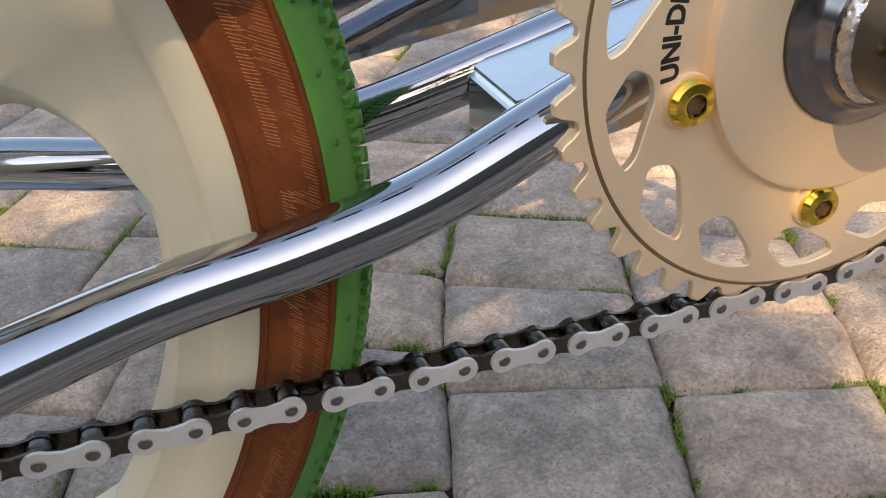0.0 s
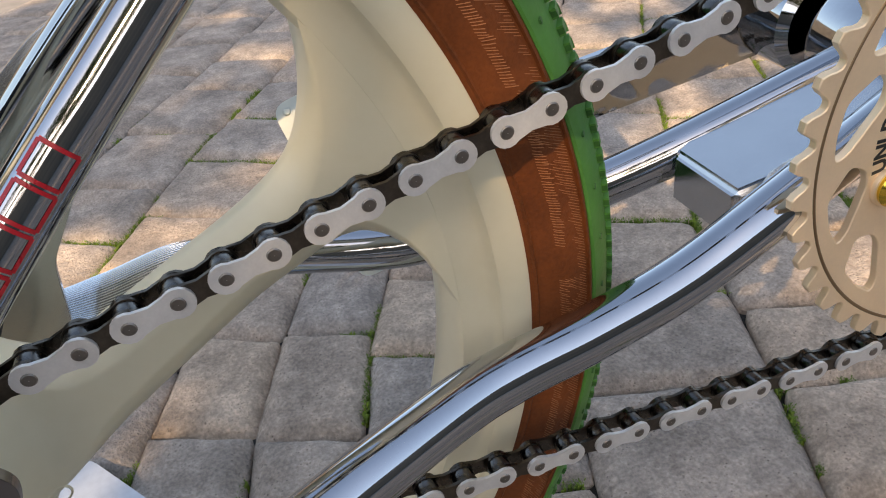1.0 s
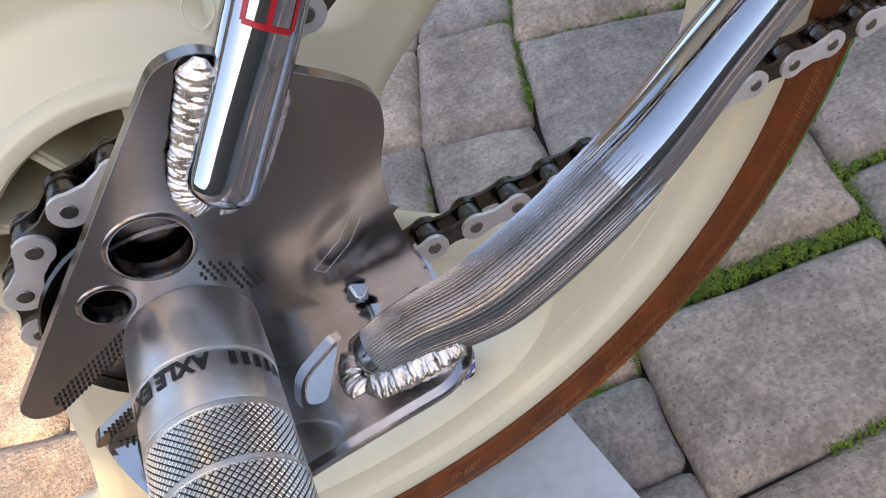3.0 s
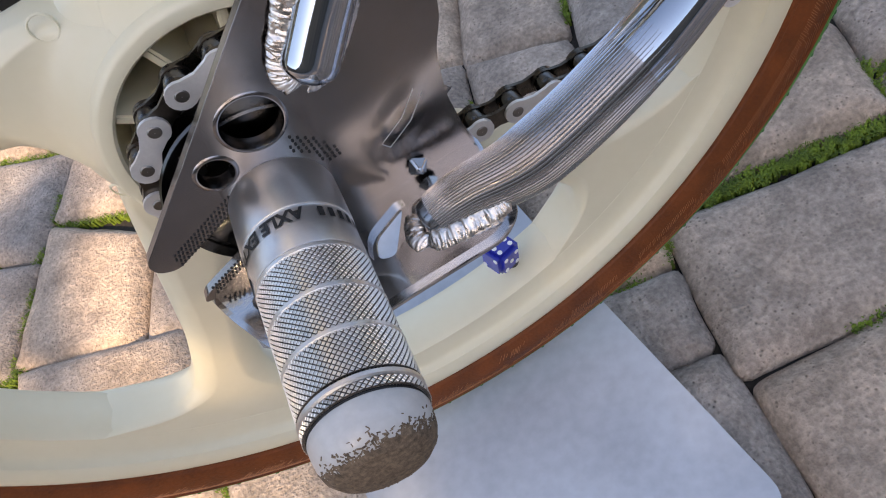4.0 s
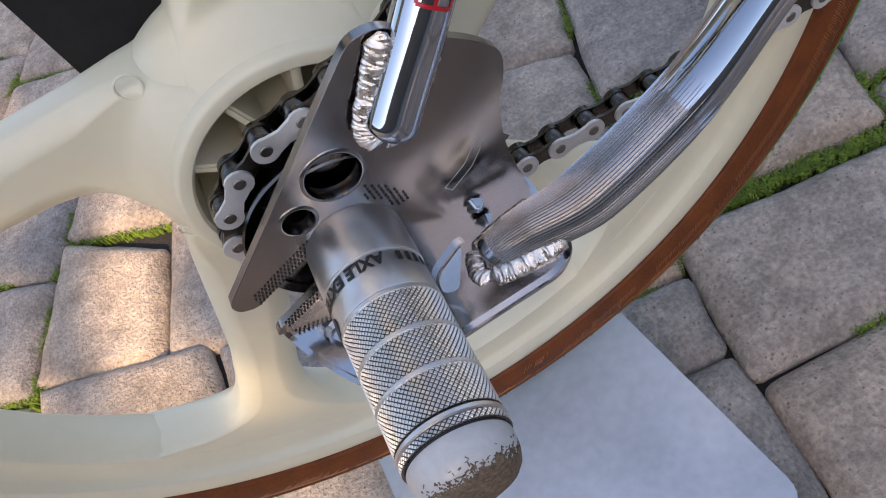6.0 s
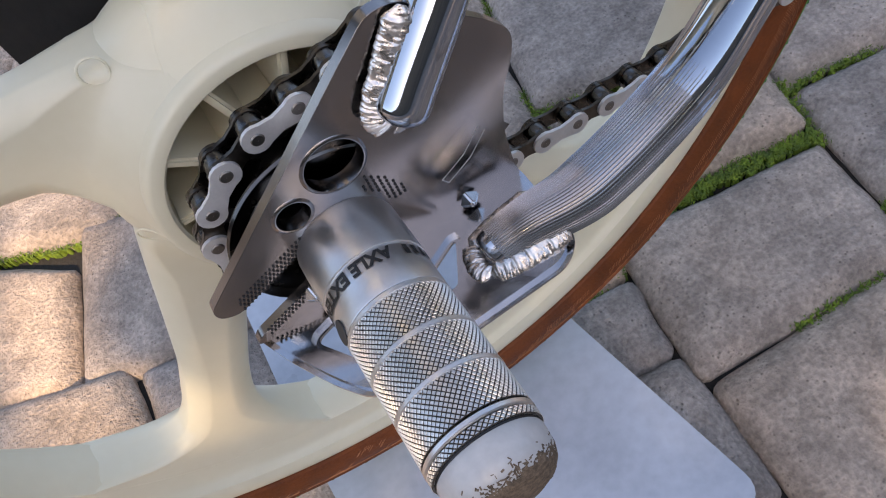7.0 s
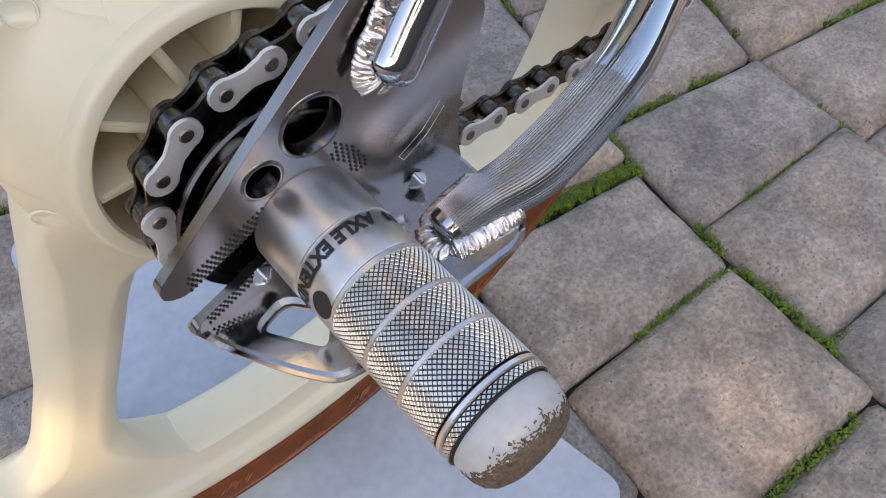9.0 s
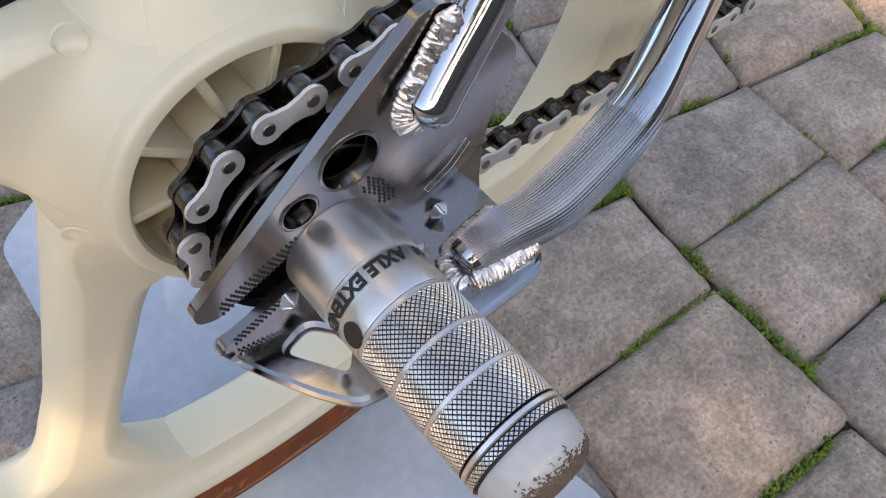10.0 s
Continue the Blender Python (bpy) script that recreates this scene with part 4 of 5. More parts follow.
def on_boss(u, v):
    """A point of the pressed boss; u and v run from -1 to 1."""
    q = max(0.0, 1.0 - (abs(u) ** 3 + abs(v) ** 3) ** (1 / 3)) * 1.6
    q = min(1.0, q) ** 2 * (3 - 2 * min(1.0, q))
    x, z = -0.1310 + u * BU.x + v * BV.x, 0.2598 + u * BU.y + v * BV.y
    return Vector((x, PLATE_Y - 0.00004 - 0.0003 * q, z))


bm = bmesh.new()
cells = [[bm.verts.new(on_boss(-1 + i / 14, -1 + j / 10)) for i in range(29)] for j in range(21)]
for p, q in zip(cells, cells[1:]):
    for i in range(28):
        bm.faces.new((p[i], p[i + 1], q[i + 1], q[i]))
part("pressed_boss", bm, STEEL, plate, "shallow boss pressed out of the plate", sharp=80)
bm = bmesh.new()
for off in (0.12, -0.26):
    line = [(-0.72, off - 0.04), (0.0, off - 0.08), (0.06, off - 0.06), (0.68, off + 0.20)]
    tube(bm, [on_boss(u, v) + Vector((0, -0.00004, 0)) for u, v in line], 0.00013, 6)
tube(bm, [on_boss(-0.72, 0.08) + Vector((0, -0.00004, 0)), on_boss(-0.72, -0.30) + Vector((0, -0.00004, 0))], 0.00013, 6)
part("scribed_lines", bm, ALLOY, plate)
weld("weld_bead", [(-0.1320, 0.1700, 0.3158), (-0.1385, 0.1696, 0.3068), (-0.1448, 0.1690, 0.2990), (-0.1480, 0.1684, 0.2935), (-0.1468, 0.1672, 0.2893)], 0.0038, 22, 1, (-0.35, -1, 0.25))
weld("weld_bead", [(-0.1225, 0.1700, 0.3020), (-0.1300, 0.1695, 0.2942), (-0.1385, 0.1690, 0.2868), (-0.1462, 0.1680, 0.2862)], 0.0015, 20, 2, (0.3, -1, -0.3))
weld("weld_bead", [(-0.1425, 0.1478, 0.2388), (-0.1340, 0.1462, 0.2394), (-0.1240, 0.1456, 0.2402), (-0.1180, 0.1458, 0.2408)], 0.0035, 15, 3, (0, -0.55, 1))
weld("weld_bead", [(-0.1432, 0.1478, 0.2386), (-0.1446, 0.1535, 0.2386), (-0.1418, 0.1600, 0.2386)], 0.0030, 9, 5, (-0.2, -0.1, 1))
weld("weld_bead", [(-0.1425, 0.1600, 0.2388), (-0.1330, 0.1622, 0.2394), (-0.1195, 0.1632, 0.2402)], 0.0023, 10, 4, (0, 0.15, 1))
# gusset between the chainstays, bottom bracket shell
bm = bmesh.new()
prism(bm, [(0.1150, 0.2130), (0.1150, 0.2500), (0.1500, 0.2640), (0.1950, 0.2600), (0.1950, 0.2100), (0.1500, 0.2060)], lambda u, v, w: (u, v, 0.2590 + (u - 0.115) * 0.30 + w), 0.0210)
bmesh.ops.recalc_face_normals(bm, faces=bm.faces)
bm.normal_update()
bmesh.ops.bevel(bm, geom=[e for e in bm.edges if e.calc_face_angle() > 0.9], offset=0.0022, segments=3, affect="EDGES")
part("gusset", bm, SATIN, frame_part, "chrome gusset plate joining the two stays", sharp=20)
weld("weld_bead", [(0.1220, 0.2085, 0.2845), (0.1500, 0.2110, 0.2925), (0.1850, 0.2150, 0.3030)], 0.0019, 18, 6, (0, -0.6, 1))
bm = bmesh.new()
lathe(bm, [(0.0170, -0.032), (0.0225, -0.032), (0.0235, -0.030), (0.0235, 0.030), (0.0225, 0.032), (0.0170, 0.032)], (CX, WY + 0.002, CZ), "Y", 56)
part("bottom_bracket", bm, CHROME, frame_part)
bm = bmesh.new()
tube(bm, [(CX, WY, CZ + 0.02), (CX - 0.07, WY, CZ + 0.25)], 0.016, 32)
part("seat_tube", bm, CHROME, frame_part)

# -- axle peg --
peg = holder("axle_peg", (AX, 0.172, AZ), bicycle)
bm = bmesh.new()
lathe(bm, [(0.0060, 0.1722), (0.0146, 0.1722), (0.0148, 0.1716), (0.0150, 0.1560), (0.0149, 0.1548), (0.0146, 0.1546), (0.0146, 0.1540), (0.0147, 0.1538), (0.0147, 0.1422), (0.0146, 0.1418), (0.0060, 0.1418)], (AX, 0, AZ), "Y", 72)
part("collar", bm, ALLOY, peg, "smooth machined alloy collar")
for k, (y0, y1) in enumerate(((0.1402, 0.1290), (0.1276, 0.1170), (0.1156, 0.1048), (0.1022, 0.1002))):
    # a diamond knurl: flat-topped pyramids between crossing grooves
    around, pitch = 60, 0.00150
    rows = max(1, round(abs(y1 - y0) / pitch * 2))
    bm = bmesh.new()

    def knurl_point(i, j, r):
        a = math.pi * i / around
        return bm.verts.new((AX + r * math.cos(a), y0 + (y1 - y0) * min(max(j / rows, 0.0), 1.0), AZ + r * math.sin(a)))
    for j in range(rows + 1):
        for i in range(j % 2, 2 * around, 2):
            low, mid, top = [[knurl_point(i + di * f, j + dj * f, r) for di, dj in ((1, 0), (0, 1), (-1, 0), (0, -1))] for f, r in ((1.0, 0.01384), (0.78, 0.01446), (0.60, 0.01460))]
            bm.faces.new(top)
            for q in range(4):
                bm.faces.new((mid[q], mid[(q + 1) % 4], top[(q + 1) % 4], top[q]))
                # groove walls coloured dark: grime, with the shade between pyramids painted in
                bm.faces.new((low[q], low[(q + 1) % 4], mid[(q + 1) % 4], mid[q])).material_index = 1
    part("knurled_band", bm, [KNURL, GRIME_SHADE], peg, "knurled alloy grip band", smooth=False)
for y in (0.1409, 0.1283, 0.1163, 0.1035):
    bm = bmesh.new()
    lathe(bm, [(0.0120, 0.0009), (0.0142, 0.0009), (0.0147, 0.0005), (0.0147, -0.0005), (0.0142, -0.0009), (0.0120, -0.0009)], (AX, y, AZ), "Y", 72)
    part("ring", bm, ALLOY, peg)
bm = bmesh.new()
lathe(bm, [(0.0131, 0.0995), (0.0133, 0.0990), (0.0132, 0.0970), (0.0128, 0.0943), (0.0119, 0.0920), (0.0102, 0.0902), (0.0075, 0.0890), (0.0040, 0.0885), (0.0001, 0.0884)], (AX, 0, AZ), "Y", 64)
for v in bm.verts:
    v.co.x, v.co.z = AX + (v.co.x - AX) * 1.045, AZ + (v.co.z - AZ) * 1.045
cap = part("end_cap", bm, CAP, peg, "white plastic end cap with dried mud")
rnd = random.Random(11)
bm = bmesh.new()
CAP_SHAPE = ((0.0, 0.0884), (0.0040, 0.0885), (0.0075, 0.0890), (0.0102, 0.0902), (0.0119, 0.0920), (0.0128, 0.0943), (0.0132, 0.0970))
for k in range(5200):
    a = rnd.uniform(0, 6.283)
    q = rnd.random() * 5.99
    (r0, y0), (r1, y1) = CAP_SHAPE[int(q)], CAP_SHAPE[int(q) + 1]
    f = q - int(q)
    rr, y = r0 + (r1 - r0) * f, y0 + (y1 - y0) * f
    if rr * math.sin(a) * 0.6 + (y - 0.0884) * 1.6 + 0.05 * rr * math.cos(a) > 0.0090 + 0.0020 * rnd.gauss(0, 1):
        continue
    p = Vector((AX + 1.045 * rr * math.cos(a), y, AZ + 1.045 * rr * math.sin(a)))
    slope = Vector((y1 - y0, r1 - r0)).normalized()
    n = Vector((slope.x * math.cos(a), -slope.y, slope.x * math.sin(a)))
    m = Matrix.Translation(p) @ n.to_track_quat("Z", "Y").to_matrix().to_4x4() @ Matrix.Rotation(rnd.uniform(0, 6.28), 4, "Z")
    ln = rnd.uniform(0.0003, 0.0013)
    quick_box(bm, m @ Matrix.Diagonal((ln, rnd.uniform(0.00015, 0.00045), 0.00025, 1)))
skin = []
for j in range(25):
    q = 5.99 * j / 24
    (r0, y0), (r1, y1) = CAP_SHAPE[int(q)], CAP_SHAPE[int(q) + 1]
    rr, y = r0 + (r1 - r0) * (q - int(q)), y0 + (y1 - y0) * (q - int(q))
    skin.append([(rr + 0.00012, y - 0.00012, 6.28319 * i / 72) for i in range(72)])
for p, q in zip(skin, skin[1:]):
    for i in range(72):
        corners = (p[i], p[(i + 1) % 72], q[(i + 1) % 72], q[i])
        rr, y, a = corners[0]
        level = rr * math.sin(a) * 0.6 + (y - 0.0884) * 1.6 + 0.05 * rr * math.cos(a)
        if level < 0.0070 + 0.0026 * noise.noise(Vector((rr * math.cos(a) * 420, y * 420, rr * math.sin(a) * 420))):
            bm.faces.new([bm.verts.new((AX + 1.045 * c[0] * math.cos(c[2]), c[1], AZ + 1.045 * c[0] * math.sin(c[2]))) for c in corners])
bmesh.ops.remove_doubles(bm, verts=bm.verts, dist=1e-6)
part("dried_mud", bm, MUD, cap, "dried brown mud and grass bits", smooth=False)
# black ring that stands in for the shaded gap between the grip and its cap
bm = bmesh.new()
lathe(bm, [(0.0120, 0.1003), (0.0137, 0.1002), (0.0137, 0.0996), (0.0120, 0.0993)], (AX, 0, AZ), "Y", 64)
part("gap_shade_ring", bm, BLACK_INK, peg)
# hole in the collar: its dark is painted as a flush black disc
bm = bmesh.new()
m = Matrix.Translation((AX, 0.1445, AZ)) @ Matrix.Rotation(radians(-158), 4, "Y") @ Matrix.Translation((0.0142, 0, 0)) @ Matrix.Rotation(radians(90), 4, "Y")
quick_disc(bm, m, 0.0034, 0.0034, 0.0012, 24)
part("hole_shade_disc", bm, BLACK_INK, peg)


def words(text, size):
    """A flat mesh of text: its vertices as (along, up) and its faces."""
    cu = bpy.data.curves.new("words", "FONT")
    cu.body, cu.size, cu.resolution_u = text, size, 3
    cu.offset = size * 0.042
    ob = new("words", cu)
    me = bpy.data.meshes.new_from_object(ob.evaluated_get(bpy.context.evaluated_depsgraph_get()))
    verts = [(v.co.x, v.co.y) for v in me.vertices]
    faces = [tuple(p.vertices) for p in me.polygons]
    bpy.data.objects.remove(ob)
    bpy.data.curves.remove(cu)
    bpy.data.meshes.remove(me)
    return verts, faces


def wrap_words(name, text, size, place, mat, parent, stretch=1.0):
    verts, faces = words(text, size)
    bm = bmesh.new()
    vs = [bm.verts.new(place(u * stretch, v)) for u, v in verts]
    for f in faces:
        try:
            bm.faces.new([vs[i] for i in f])
        except ValueError:
            pass
    return part(name, bm, mat, parent, smooth=False)


def on_peg(u, v):
    a = radians(60) + u / 0.0148
    return (AX + 0.01490 * math.cos(a), 0.1533 - v, AZ + 0.01490 * math.sin(a))


wrap_words("lettering", "AXLE EXTENDERS", 0.0052, on_peg, BLACK_INK, peg, 0.92)
for k in range(5):
    bm = bmesh.new()
    u0 = -0.0165 + k * 0.0028
    q = [bm.verts.new(on_peg(u, v)) for u, v in ((u0, 0.0002), (u0 + 0.0015, 0.0002), (u0 + 0.0015, 0.0034), (u0, 0.0034))]
    bm.faces.new(q)
    part("marking_bar", bm, BLACK_INK, peg, smooth=False)

# -- crankset --
crankset = holder("crankset", (CX, WY, CZ), bicycle)
TEETH = 45
RING_Y = CHAIN_Y - 0.0022
bm = bmesh.new()
out = []
for k in range(TEETH):
    for da, r in ((-0.50, 0.0894), (-0.40, 0.0897), (-0.31, 0.0911), (-0.22, 0.0938), (-0.12, 0.0955), (0.12, 0.0955), (0.22, 0.0938), (0.31, 0.0911), (0.40, 0.0897)):
        out.append(polar(r, 360 * (k + da) / TEETH + 4.0, (CX, CZ)))
holes = []
for k in range(15):
    a = -165.5 + 24 * k
    holes.append(smooth_ring([polar(r, a + d, (CX, CZ)) for r, d in ((0.0735, -10.5), (0.0675, -7.5), (0.0668, -2.5), (0.0760, 9.5), (0.0805, 11.0), (0.0818, 5.0), (0.0818, -3.0))], 0.0028, 4))
holes.append([polar(0.030, -7.5 * k, (CX, CZ)) for k in range(48)])
prism(bm, out, lambda u, v, w: (u, RING_Y + w, v), 0.0031, holes)
ease_edges(bm, 0.00035, 1)
chainring = part("chainring", bm, GOLD, crankset, "champagne gold anodised chainring", sharp=30)
# a thin ring of darker gold paints in the shade of a groove
bm = bmesh.new()
lathe(bm, [(0.0865, 0.0), (0.0868, -0.00025), (0.0874, -0.00025), (0.0877, 0.0)], (CX, RING_Y, CZ), "Y", 120)
part("groove", bm, GOLD_SHADE, chainring)
bm = bmesh.new()
lathe(bm, [(0.0300, 0.001), (0.0300, -0.0030), (0.0312, -0.0040), (0.0500, -0.0042), (0.0516, -0.0036), (0.0520, 0.0)], (CX, RING_Y, CZ), "Y", 96)
part("spider_disc", bm, GOLD, crankset, "raised gold spider disc")
for k in range(5):
    a = -164 + 70.5 * k
    x, z = polar(0.0583, a, (CX, CZ))
    bm = bmesh.new()
    lathe(bm, [(0.0076, 0.0), (0.0077, -0.0012), (0.0074, -0.0018)], (x, RING_Y, z), "Y", 32)
    lathe(bm, [(0.0074, -0.0018), (0.0001, -0.0018)], (x, RING_Y, z), "Y", 32)
    lug = part("bolt_boss", bm, GOLD, crankset)
    bm = bmesh.new()
    lathe(bm, [(0.0066, -0.0018), (0.0068, -0.0030), (0.0058, -0.0046), (0.0036, -0.0052), (0.0031, -0.0050), (0.0031, -0.0030), (0.0001, -0.0030)], (x, RING_Y, z), "Y", 32)
    bolt = part("chainring_bolt", bm, BOLT, crankset, "gold anodised chainring bolt")
    # hex socket, its shade put into the darker gold
    bm = bmesh.new()
    lathe(bm, [(0.0029, -0.00485), (0.0029, -0.0034), (0.0001, -0.0034)], (x, RING_Y, z), "Y", 6)
    part("socket", bm, GOLD_SHADE, bolt)


def on_ring(u, v):
    a = radians(-170.5) - u / 0.0625
    r = 0.0602 + v
    return (CX + r * math.cos(a), RING_Y - 0.00006, CZ + r * math.sin(a))


wrap_words("lettering", "UNI-DIRECTIONAL", 0.0072, on_ring, BLACK_INK, chainring, 1.0)
# crank boss, shaft and arm
bm = bmesh.new()
lathe(bm, [(0.0300, 0.0020), (0.0301, -0.0044), (0.0292, -0.0050), (0.0272, -0.0054), (0.0252, -0.0064), (0.0238, -0.0082), (0.0230, -0.0110), (0.0226, -0.0116), (0.0205, -0.0118)], (CX, RING_Y, CZ), "Y", 72)
part("crank_seat", bm, STEEL, crankset, "grey flared collar round the crank")
bm = bmesh.new()
lathe(bm, [(0.0001, -0.040), (0.0165, -0.040), (0.0190, -0.038), (0.0198, -0.036), (0.0200, -0.020), (0.0205, -0.010), (0.0215, -0.004), (0.0215, 0.010)], (CX, RING_Y, CZ), "Y", 56)
part("crank_boss", bm, DARK_STEEL, crankset, "dark polished crank boss")
weld("weld_bead", [(CX + 0.0206 * math.cos(radians(g)), RING_Y - 0.0140, CZ + 0.0206 * math.sin(radians(g))) for g in range(95, 275, 20)], 0.0024, 13, 9, (-1, -0.4, 0)).parent = crankset
bm = bmesh.new()
tube(bm, [(CX + 0.008, 0.158, CZ + 0.001), (CX + 0.170, 0.150, CZ + 0.030)], 0.0125, 32)
part("crank_arm", bm, DARK_STEEL, crankset)
bm = bmesh.new()
arm_a, arm_b = Vector((CX + 0.004, 0.306, CZ + 0.001)), Vector((CX - 0.182, 0.317, CZ - 0.030))
arm_m = Matrix.Translation((arm_a + arm_b) / 2) @ (arm_b - arm_a).to_track_quat("X", "Z").to_matrix().to_4x4()
box(bm, ((arm_b - arm_a).length, 0.0150, 0.0270), arm_m, bevel=0.0042)
part("crank_arm", bm, CHROME, crankset, sharp=25)
bm = bmesh.new()
lathe(bm, [(0.0001, 0.026), (0.0200, 0.026), (0.0225, 0.022), (0.0225, -0.018), (0.0190, -0.022), (0.0001, -0.022)], (CX, 0.305, CZ), "Y", 48)
part("crank_boss", bm, CHROME, crankset)

# -- chain --
COG_R, RING_R = PITCH / (2 * math.sin(math.pi / 16)), PITCH / (2 * math.sin(math.pi / TEETH))


def chain_path():
    """The pins' line: from the top of the chainring back over the cog and along the slack lower run to under the chainring."""
    pts = []
    line = Vector((0.0614, 0.0162)).normalized()
    known = Vector((-0.0401, 0.3214))
    start = known + line * 0.235
    for i in range(40):
        pts.append(start.lerp(known, i / 40))
    hub = (-0.1684, 0.2590)
    onto = Vector(polar(COG_R, 88.0, hub))
    run = [(0.0, 0.3320, 0), (known.x, known.y, 0), (-0.0770, 0.3121, 0), (-0.1140, 0.3030, 0), (-0.1480, 0.2950, 0), (onto.x, onto.y, 0)]
    pts += [Vector((p.x, p.y)) for p in spline(run, 10)][10:]
    for i in range(1, 41):
        pts.append(Vector(polar(COG_R, 88.0 + (262.0 - 88.0) * i / 40, hub)))
    low = [pts[-1], Vector((-0.1365, 0.2255)), Vector((-0.1019, 0.2231)), Vector((-0.0631, 0.2193)), Vector((0.0004, 0.2153)), Vector((0.0512, 0.2133)), Vector((0.1020, 0.2118)), Vector((0.1500, 0.2100)), Vector((0.1960, CZ - RING_R + 0.0012))]
    pts += [Vector((p.x, p.y)) for p in spline([(p.x, p.y, 0) for p in low], 10)][1:]
    for i in range(1, 40):
        pts.append(Vector(polar(RING_R, -98 + 4.0 * i, (CX, CZ))))
    return pts


pts = chain_path()
lens = [0.0]
for p, q in zip(pts, pts[1:]):
    lens.append(lens[-1] + (q - p).length)


def at_len(s):
    j = max(i for i in range(len(lens) - 1) if lens[i] <= max(s, 0.0))
    t = (s - lens[j]) / (lens[j + 1] - lens[j])
    return pts[j].lerp(pts[j + 1], t)


# find the lengths at two known pins, and spread the links evenly between them
def nearest(target):
    best = min(range(len(pts)), key=lambda i: (pts[i] - target).length)
    a, b = max(best - 1, 0), min(best + 1, len(pts) - 1)
    return min((lens[a] + (lens[b] - lens[a]) * k / 200 for k in range(201)), key=lambda s: (at_len(s) - target).length)


s_up, s_low = nearest(Vector((-0.0401, 0.3214))), nearest(Vector((0.0766, 0.2123)))
count = round((s_low - s_up) / PITCH)
# an upper pin with an even number starts an outer link towards the cog; keep the lower parity
if count % 2 == 1:
    count += 1 if (s_low - s_up) / PITCH > count else -1
step = (s_low - s_up) / count
# the links lie a little closer on the run up to the cog, and the rest share what is left
s_cog = nearest(Vector((-0.1615, 0.2920)))


def pin_at(k):
    if k <= 0:
        return s_up + k * PITCH
    if k <= 10:
        return s_up + (s_cog - s_up) * k / 10
    return s_cog + (s_low - s_cog) * (k - 10) / (count - 10)


first = -int(s_up / PITCH)
last = int((lens[-1] - s_up) / step)
pins = [(k, at_len(pin_at(k))) for k in range(first, last + 1)]


def link_mesh(name, thick, y0, mat, far_mat):
    """A pair of waisted link plates, centred between two pins, lying along x."""
    bm = bmesh.new()
    h, w, ends = 0.0042, 0.0027, []
    ring = []
    for k in range(13):
        a = radians(-125 + 250 * k / 12)
        ring.append((PITCH / 2 + h * math.cos(a), h * math.sin(a)))
    ring.append((0.0, w))
    for k in range(13):
        a = radians(55 + 250 * k / 12)
        ring.append((-PITCH / 2 + h * math.cos(a), h * math.sin(a)))
    ring.append((0.0, -w))
    for s in (-1, 1):
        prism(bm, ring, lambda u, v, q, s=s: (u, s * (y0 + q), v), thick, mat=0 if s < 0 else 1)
    bmesh.ops.bevel(bm, geom=[e for e in bm.edges if abs(e.verts[0].co.y - e.verts[1].co.y) < 1e-7 and len(e.link_faces) == 2 and any(abs(f.normal.y) < 0.5 for f in e.link_faces) and any(abs(f.normal.y) > 0.5 for f in e.link_faces)], offset=0.00025, segments=1, affect="EDGES")
    me = bpy.data.meshes.new(name)
    bmesh.ops.recalc_face_normals(bm, faces=bm.faces)
    bm.to_mesh(me)
    bm.free()
    me.materials.append(mat)
    me.materials.append(far_mat)
    me.shade_smooth()
    me.set_sharp_from_angle(angle=radians(30))
    return me


def turned_mesh(name, profile, mat, steps=20):
    bm = bmesh.new()
    lathe(bm, profile, (0, 0, 0), "Y", steps)
    me = bpy.data.meshes.new(name)
    bmesh.ops.recalc_face_normals(bm, faces=bm.faces)
    bm.to_mesh(me)
    bm.free()
    me.materials.append(mat)
    me.shade_smooth()
    me.set_sharp_from_angle(angle=radians(35))
    return me


chain = holder("chain", (0, CHAIN_Y, 0.25), bicycle)
# outer links' far plates take the dark colour, for their shade and oil
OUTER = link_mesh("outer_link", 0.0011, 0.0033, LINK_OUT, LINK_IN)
INNER = link_mesh("inner_link", 0.0011, 0.0021, LINK_IN, LINK_IN)
ROLL = turned_mesh("roller", [(0.0001, -0.0021), (0.0038, -0.0021), (0.0039, -0.0017), (0.0039, 0.0017), (0.0038, 0.0021), (0.0001, 0.0021)], ROLLER)
PINS = turned_mesh("pin", [(0.0001, -0.00475), (0.0016, -0.00475), (0.0019, -0.0044), (0.0019, 0.0044), (0.0016, 0.00475), (0.0001, 0.00475)], PIN, 16)
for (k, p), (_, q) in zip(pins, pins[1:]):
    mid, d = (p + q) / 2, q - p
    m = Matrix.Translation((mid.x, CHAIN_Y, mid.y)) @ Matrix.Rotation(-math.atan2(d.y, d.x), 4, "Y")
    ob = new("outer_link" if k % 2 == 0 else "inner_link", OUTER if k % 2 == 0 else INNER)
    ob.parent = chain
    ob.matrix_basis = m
for k, p in pins:
    for nm, me in (("roller", ROLL), ("pin", PINS)):
        ob = new(nm, me)
        ob.parent = chain
        ob.matrix_basis = Matrix.Translation((p.x, CHAIN_Y, p.y))

# ---- left pedal, board, tree ----
pedal = holder("pedal", (0.02, 0.375, 0.268), bicycle)
bm = bmesh.new()
PX = Vector((0.968, 0.0, 0.251))
PY = Vector((-0.2175, 0.50, 0.8385)).normalized()
PC = Vector((-0.017, 0.385, 0.278)) + PX * 0.052 - PY * 0.046
PM = Matrix.Translation(PC) @ Matrix((PX, PY, PX.cross(PY))).transposed().to_4x4()
ring = smooth_ring([(-0.052, -0.046), (0.052, -0.046), (0.052, 0.046), (-0.052, 0.046)], 0.008, 5)
